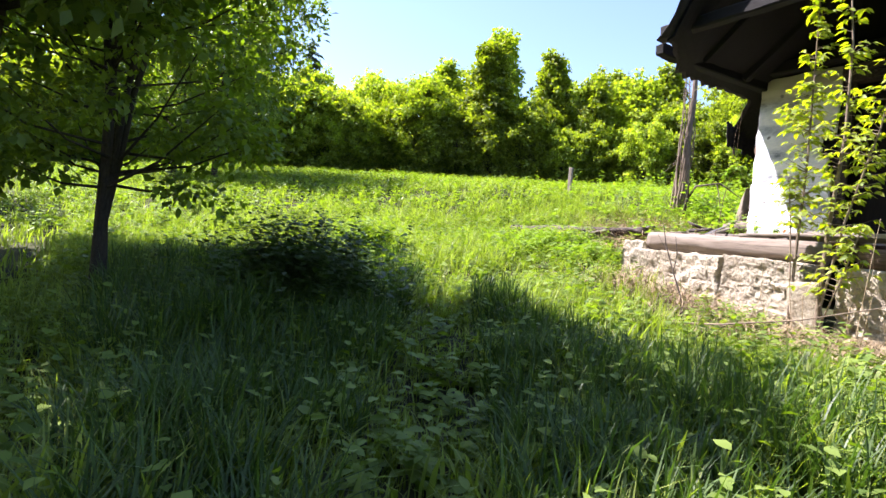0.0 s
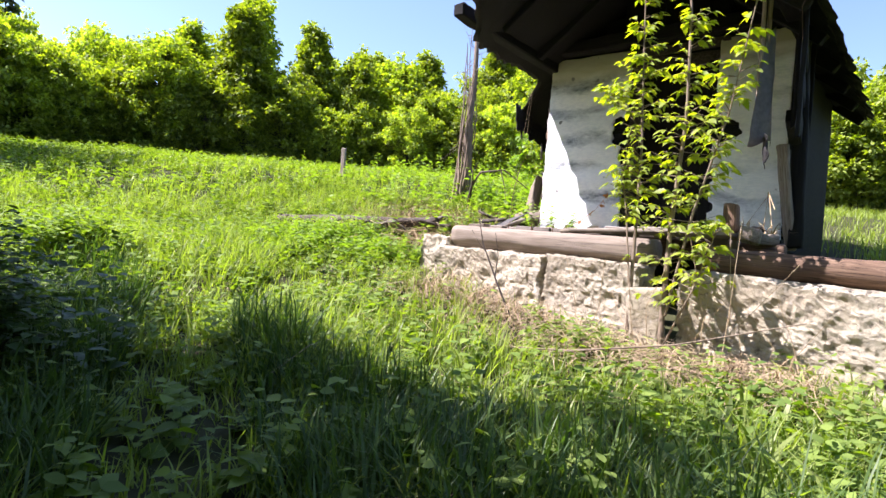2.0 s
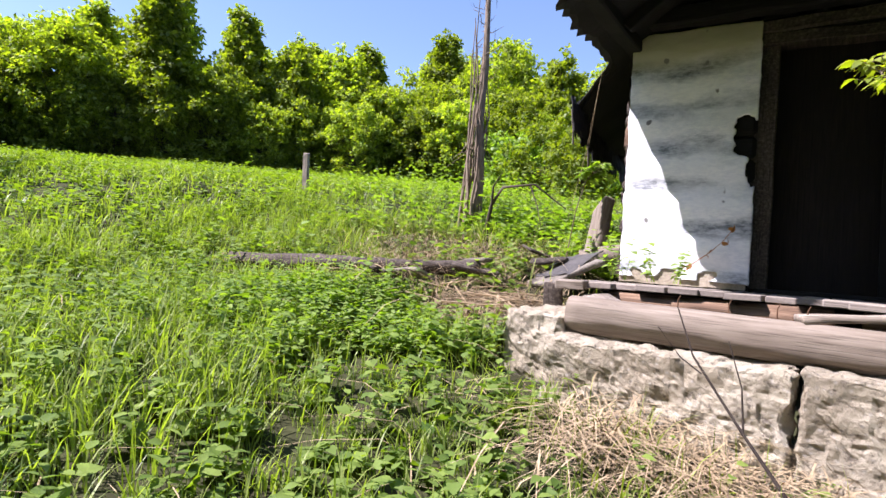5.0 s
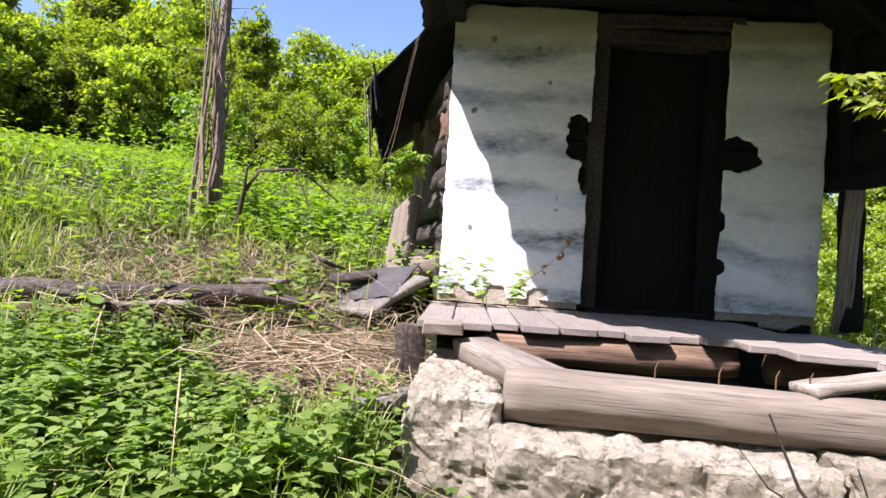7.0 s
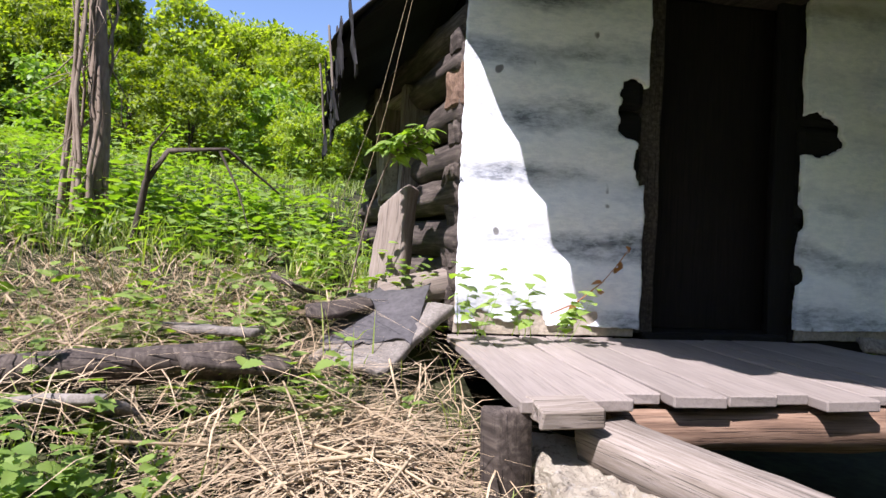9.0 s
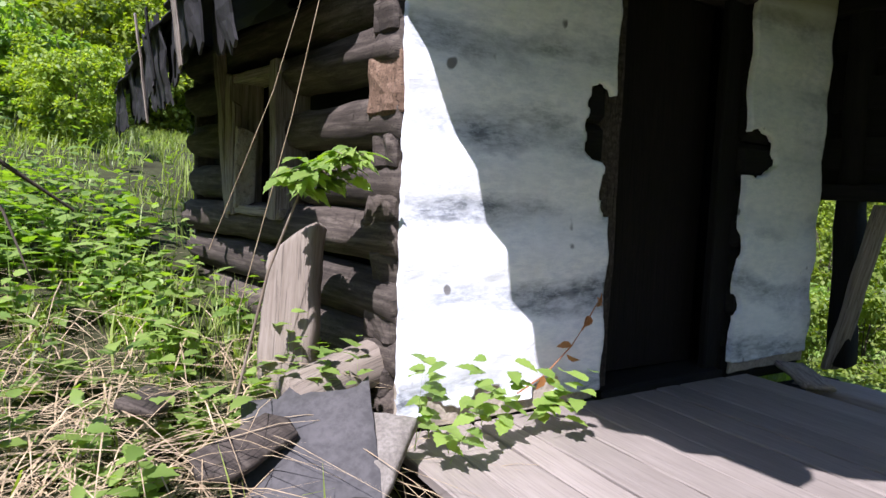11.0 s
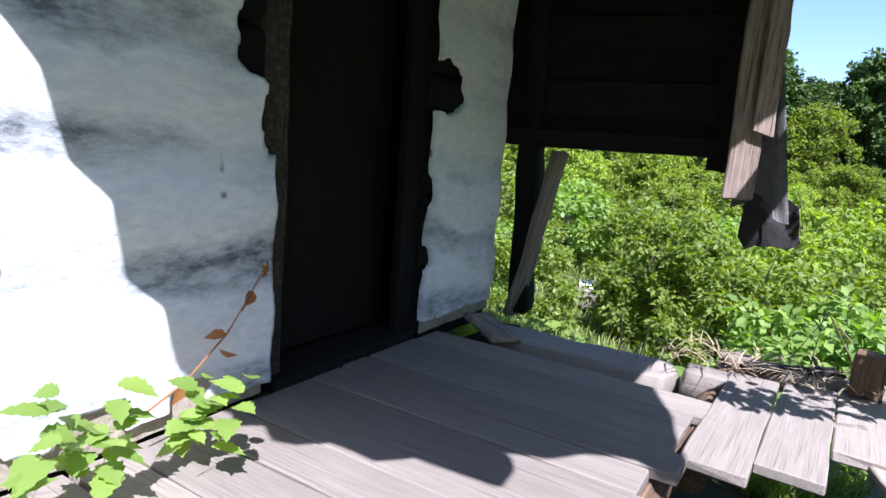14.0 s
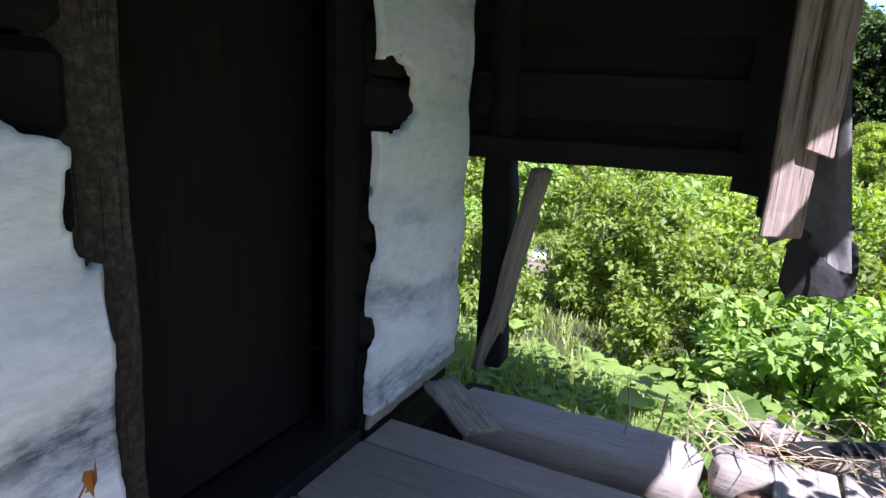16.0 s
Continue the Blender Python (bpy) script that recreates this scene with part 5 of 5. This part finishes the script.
def branch_thing(name, label, lines, mat, category="branch"):
    b = Bundle()
    for pts, r0, r1 in lines:
        b.tube(pts, list(np.linspace(r0, r1, len(pts))), 6)
    return tagged(part(name, b.mesh(name), mat), label, category)


branch_thing("fallen_branch", "dark forked branch lying on the bank", [
    ([(-3.12, 0.95, 1.15), (-3.06, 0.98, 1.6), (-2.94, 1.02, 1.82), (-2.6, 1.2, 1.88), (-2.25, 1.4, 1.6)], 0.03, 0.007),
    ([(-3.06, 0.98, 1.6), (-3.02, 0.92, 1.82), (-2.9, 0.9, 1.98)], 0.018, 0.004),
    ([(-2.65, 1.18, 1.87), (-2.5, 1.1, 1.6), (-2.4, 1.05, 1.3)], 0.011, 0.003)], BARK)
branch_thing("dry_twig", "thin black dead stem standing before the foundation", [
    ([(0.62, -3.15, -0.28), (0.50, -3.05, 0.0), (0.28, -2.95, 0.25), (0.06, -2.85, 0.52), (-0.02, -2.82, 0.72)], 0.011, 0.003),
    ([(0.28, -2.95, 0.25), (0.26, -2.90, 0.42), (0.20, -2.88, 0.6)], 0.005, 0.002),
    ([(0.10, -2.86, 0.45), (0.0, -2.8, 0.5), (-0.1, -2.8, 0.62)], 0.004, 0.002)], TWIG, "twig")
branch_thing("dry_stick", "pale bare stick lying on the weeds", [
    ([(0.7, -3.5, -0.2), (1.3, -3.55, -0.13), (1.9, -3.5, 0.0), (2.5, -3.4, 0.2)], 0.008, 0.003)], BARK_DEAD, "stick")
for k in range(16):
    rr = np.random.default_rng(50 + k)
    x, y = rr.uniform(0.9, 2.4), rr.uniform(-3.0, -2.6)
    z = float(ground_z(x, y))
    hh = rr.uniform(0.5, 1.15)
    branch_thing("dry_stalk", "thin pale dry stalk standing by the foundation", [
        ([(x, y, z), (x + rr.normal(0, 0.05), y, z + hh * 0.5), (x + rr.normal(0, 0.15), y + rr.normal(0, 0.05), z + hh)], 0.004, 0.0015)], STRAW, "stalk")["group"] = "dry stalks"
# withered shoot that climbs the wall
b = Bundle().tube([(-0.62, -0.10, 0.92), (-0.48, -0.10, 0.98), (-0.33, -0.10, 1.10), (-0.24, -0.09, 1.20), (-0.17, -0.09, 1.30)], [0.004, 0.004, 0.003, 0.003, 0.002], 5)
shoot = thing("withered_shoot", "withered brown shoot against the white wall", "shoot")
part("stem", b.mesh("stem"), DRYLEAF, shoot)
r = np.random.default_rng(8)
P = np.array([(-0.48, -0.10, 0.98), (-0.36, -0.10, 1.06), (-0.33, -0.10, 1.10), (-0.26, -0.09, 1.18), (-0.22, -0.09, 1.22), (-0.19, -0.09, 1.26), (-0.17, -0.09, 1.30)])
v, q = leaves_np(P, r.normal(0, 1, P.shape) + np.array([0, -0.2, -0.8]), r.normal(0, 1, P.shape), np.full(7, 0.065), np.full(7, 0.04), "oval", 0.5)
part("leaves", mesh_np("leaves", v, q), DRYLEAF, shoot)
# young shoot in front of the log corner
stem_tree("bramble_shoot", "bramble shoot with fresh leaves before the log corner", [
    ([(-1.72, 0.15, 0.95), (-1.62, 0.08, 1.45), (-1.52, 0.04, 1.74), (-1.34, -0.02, 1.88)], 0.006, 0.66)], 0.085, NETTLE, BARK_DEAD, 12, "bramble")
# loose wires from the eave
for k, (a, c, e) in enumerate((((-1.4, -0.05, 2.8), (-1.55, 0.05, 2.0), (-1.72, 0.1, 1.3)), ((-1.42, 0.0, 2.8), (-1.58, 0.2, 2.1), (-1.78, 0.35, 1.5)))):
    branch_thing("climber_stem", "thin dry climber stem hanging from the eave", [([a, c, e], 0.0018, 0.0014)], STRAW, "stem")
branch_thing("wire", "thin rusty wire dangling from the porch eave", [([(2.1, -1.75, 2.85), (2.12, -1.78, 2.7), (2.06, -1.80, 2.5), (2.08, -1.8, 2.25)], 0.003, 0.002)], NAIL, "wire")
# far fence post
fx, fy = -6.35, 1.0
tagged(part("fence_post", rough_box(0.85, 0.08, 0.08, 0.06, 0.006, 3.0, 0.02, 0.006), WOOD_GREY, None, "", pose(fx, fy, float(ground_z(fx, fy)) + 0.33, 0, 87, 20)), "grey weathered fence post in the meadow", "post")
# crate in the valley
crate = thing("crate", "small weathered box with a white lid on the slope", "crate", pose(11.6, 2.6, float(ground_z(11.6, 2.6)) + 0.02, 0, 0, 20))
part("side", rough_box(0.55, 0.04, 0.42, 0.1, 0.006, 1.0), WOOD_GREY, crate, m=pose(0, -0.22, 0.21))
part("side", rough_box(0.55, 0.04, 0.42, 0.1, 0.006, 2.0), WOOD_GREY, crate, m=pose(0, 0.22, 0.21))
part("end", rough_box(0.04, 0.4, 0.42, 0.1, 0.006, 3.0), WOOD_GREY, crate, m=pose(-0.26, 0, 0.21))
part("lid", rough_box(0.4, 0.3, 0.02, 0.1, 0.003, 4.0), PLASTER, crate, "white lid", m=pose(-0.1, 0, 0.46, 0, -25, 0))
# rotten edge timbers at the right end of the porch
for k, (x, y, z, ln, w, h_, rz, label) in enumerate((
        (1.50, -0.62, 0.67, 1.05, 0.30, 0.14, 92, "pale rotten sill beam at the porch end"),
        (1.56, -1.36, 0.70, 0.34, 0.22, 0.13, 84, "split sawn timber end on the porch edge"),
        (1.78, -1.62, 0.80, 0.46, 0.10, 0.04, 118, "dark broken board on the porch edge"),
        (1.32, -0.20, 0.80, 0.42, 0.17, 0.035, 48, "loose board lying by the wall"),
        (1.80, -1.50, 0.76, 0.40, 0.13, 0.09, 60, "grey split timber piece on the porch edge"),
        (1.85, -1.85, 0.74, 0.50, 0.14, 0.10, 100, "rotten grey timber at the porch edge"))):
    lying("edge_timber", label, rough_box(ln, w, h_, 0.06, 0.014, k + 90.0, 0.06, 0.012), (WOOD_FLOOR, WOOD_FLOOR, WOOD_DARK, WOOD_GREY, WOOD_GREY, WOOD_GREY)[k], pose(x, y, z, 3 * k % 8, 2 * k % 5, rz), "timber")
lying("post_stub", "short upright post stub at the porch edge", rough_box(0.22, 0.13, 0.1, 0.05, 0.01, 98.0, 0.03, 0.01), WOOD_RED, pose(1.72, -1.92, 0.88, 0, 88, 0), "post")
for k, (a, c, e) in enumerate((((1.9, -1.7, 0.82), (1.92, -1.72, 1.1), (2.0, -1.85, 0.95)), ((2.0, -1.9, 0.8), (1.93, -1.74, 1.08), (1.75, -1.6, 0.85)), ((1.55, -0.95, 0.74), (1.57, -0.97, 0.84), (1.58, -0.98, 0.95)), ((1.56, -0.84, 0.74), (1.57, -0.85, 0.84), (1.58, -0.83, 0.94)))):
    branch_thing("dry_stalk", "bent pale dry stalk on the porch edge", [([a, c, e], 0.005, 0.004)], STRAW, "stalk")["group"] = "dry stalks"
x = rng.uniform(1.55, 1.95, 150)
y = rng.uniform(-1.9, -1.05, 150)
v, f = blades_np(np.stack([x, y, np.full(150, 0.78)], 1), rng.uniform(0.05, 0.16, 150), rng.uniform(0.004, 0.012, 150), rng.uniform(0, 6.28, 150), rng.uniform(0.8, 2.4, 150), rng)
v[:, 2] = np.maximum(v[:, 2], 0.795)
tagged(part("litter", mesh_np("litter", v, f), STRAW), "dry stalk litter on the porch edge", "litter", kind="stuff")
for k, x in enumerate((-0.15, 0.1, 0.32, 0.45)):
    branch_thing("nail", "bent rusty nail standing in the log", [([(x, -2.18, 0.66), (x, -2.18, 0.73), (x + 0.012, -2.18, 0.755)], 0.004, 0.003)], NAIL, "nail")["group"] = "rusty nails"
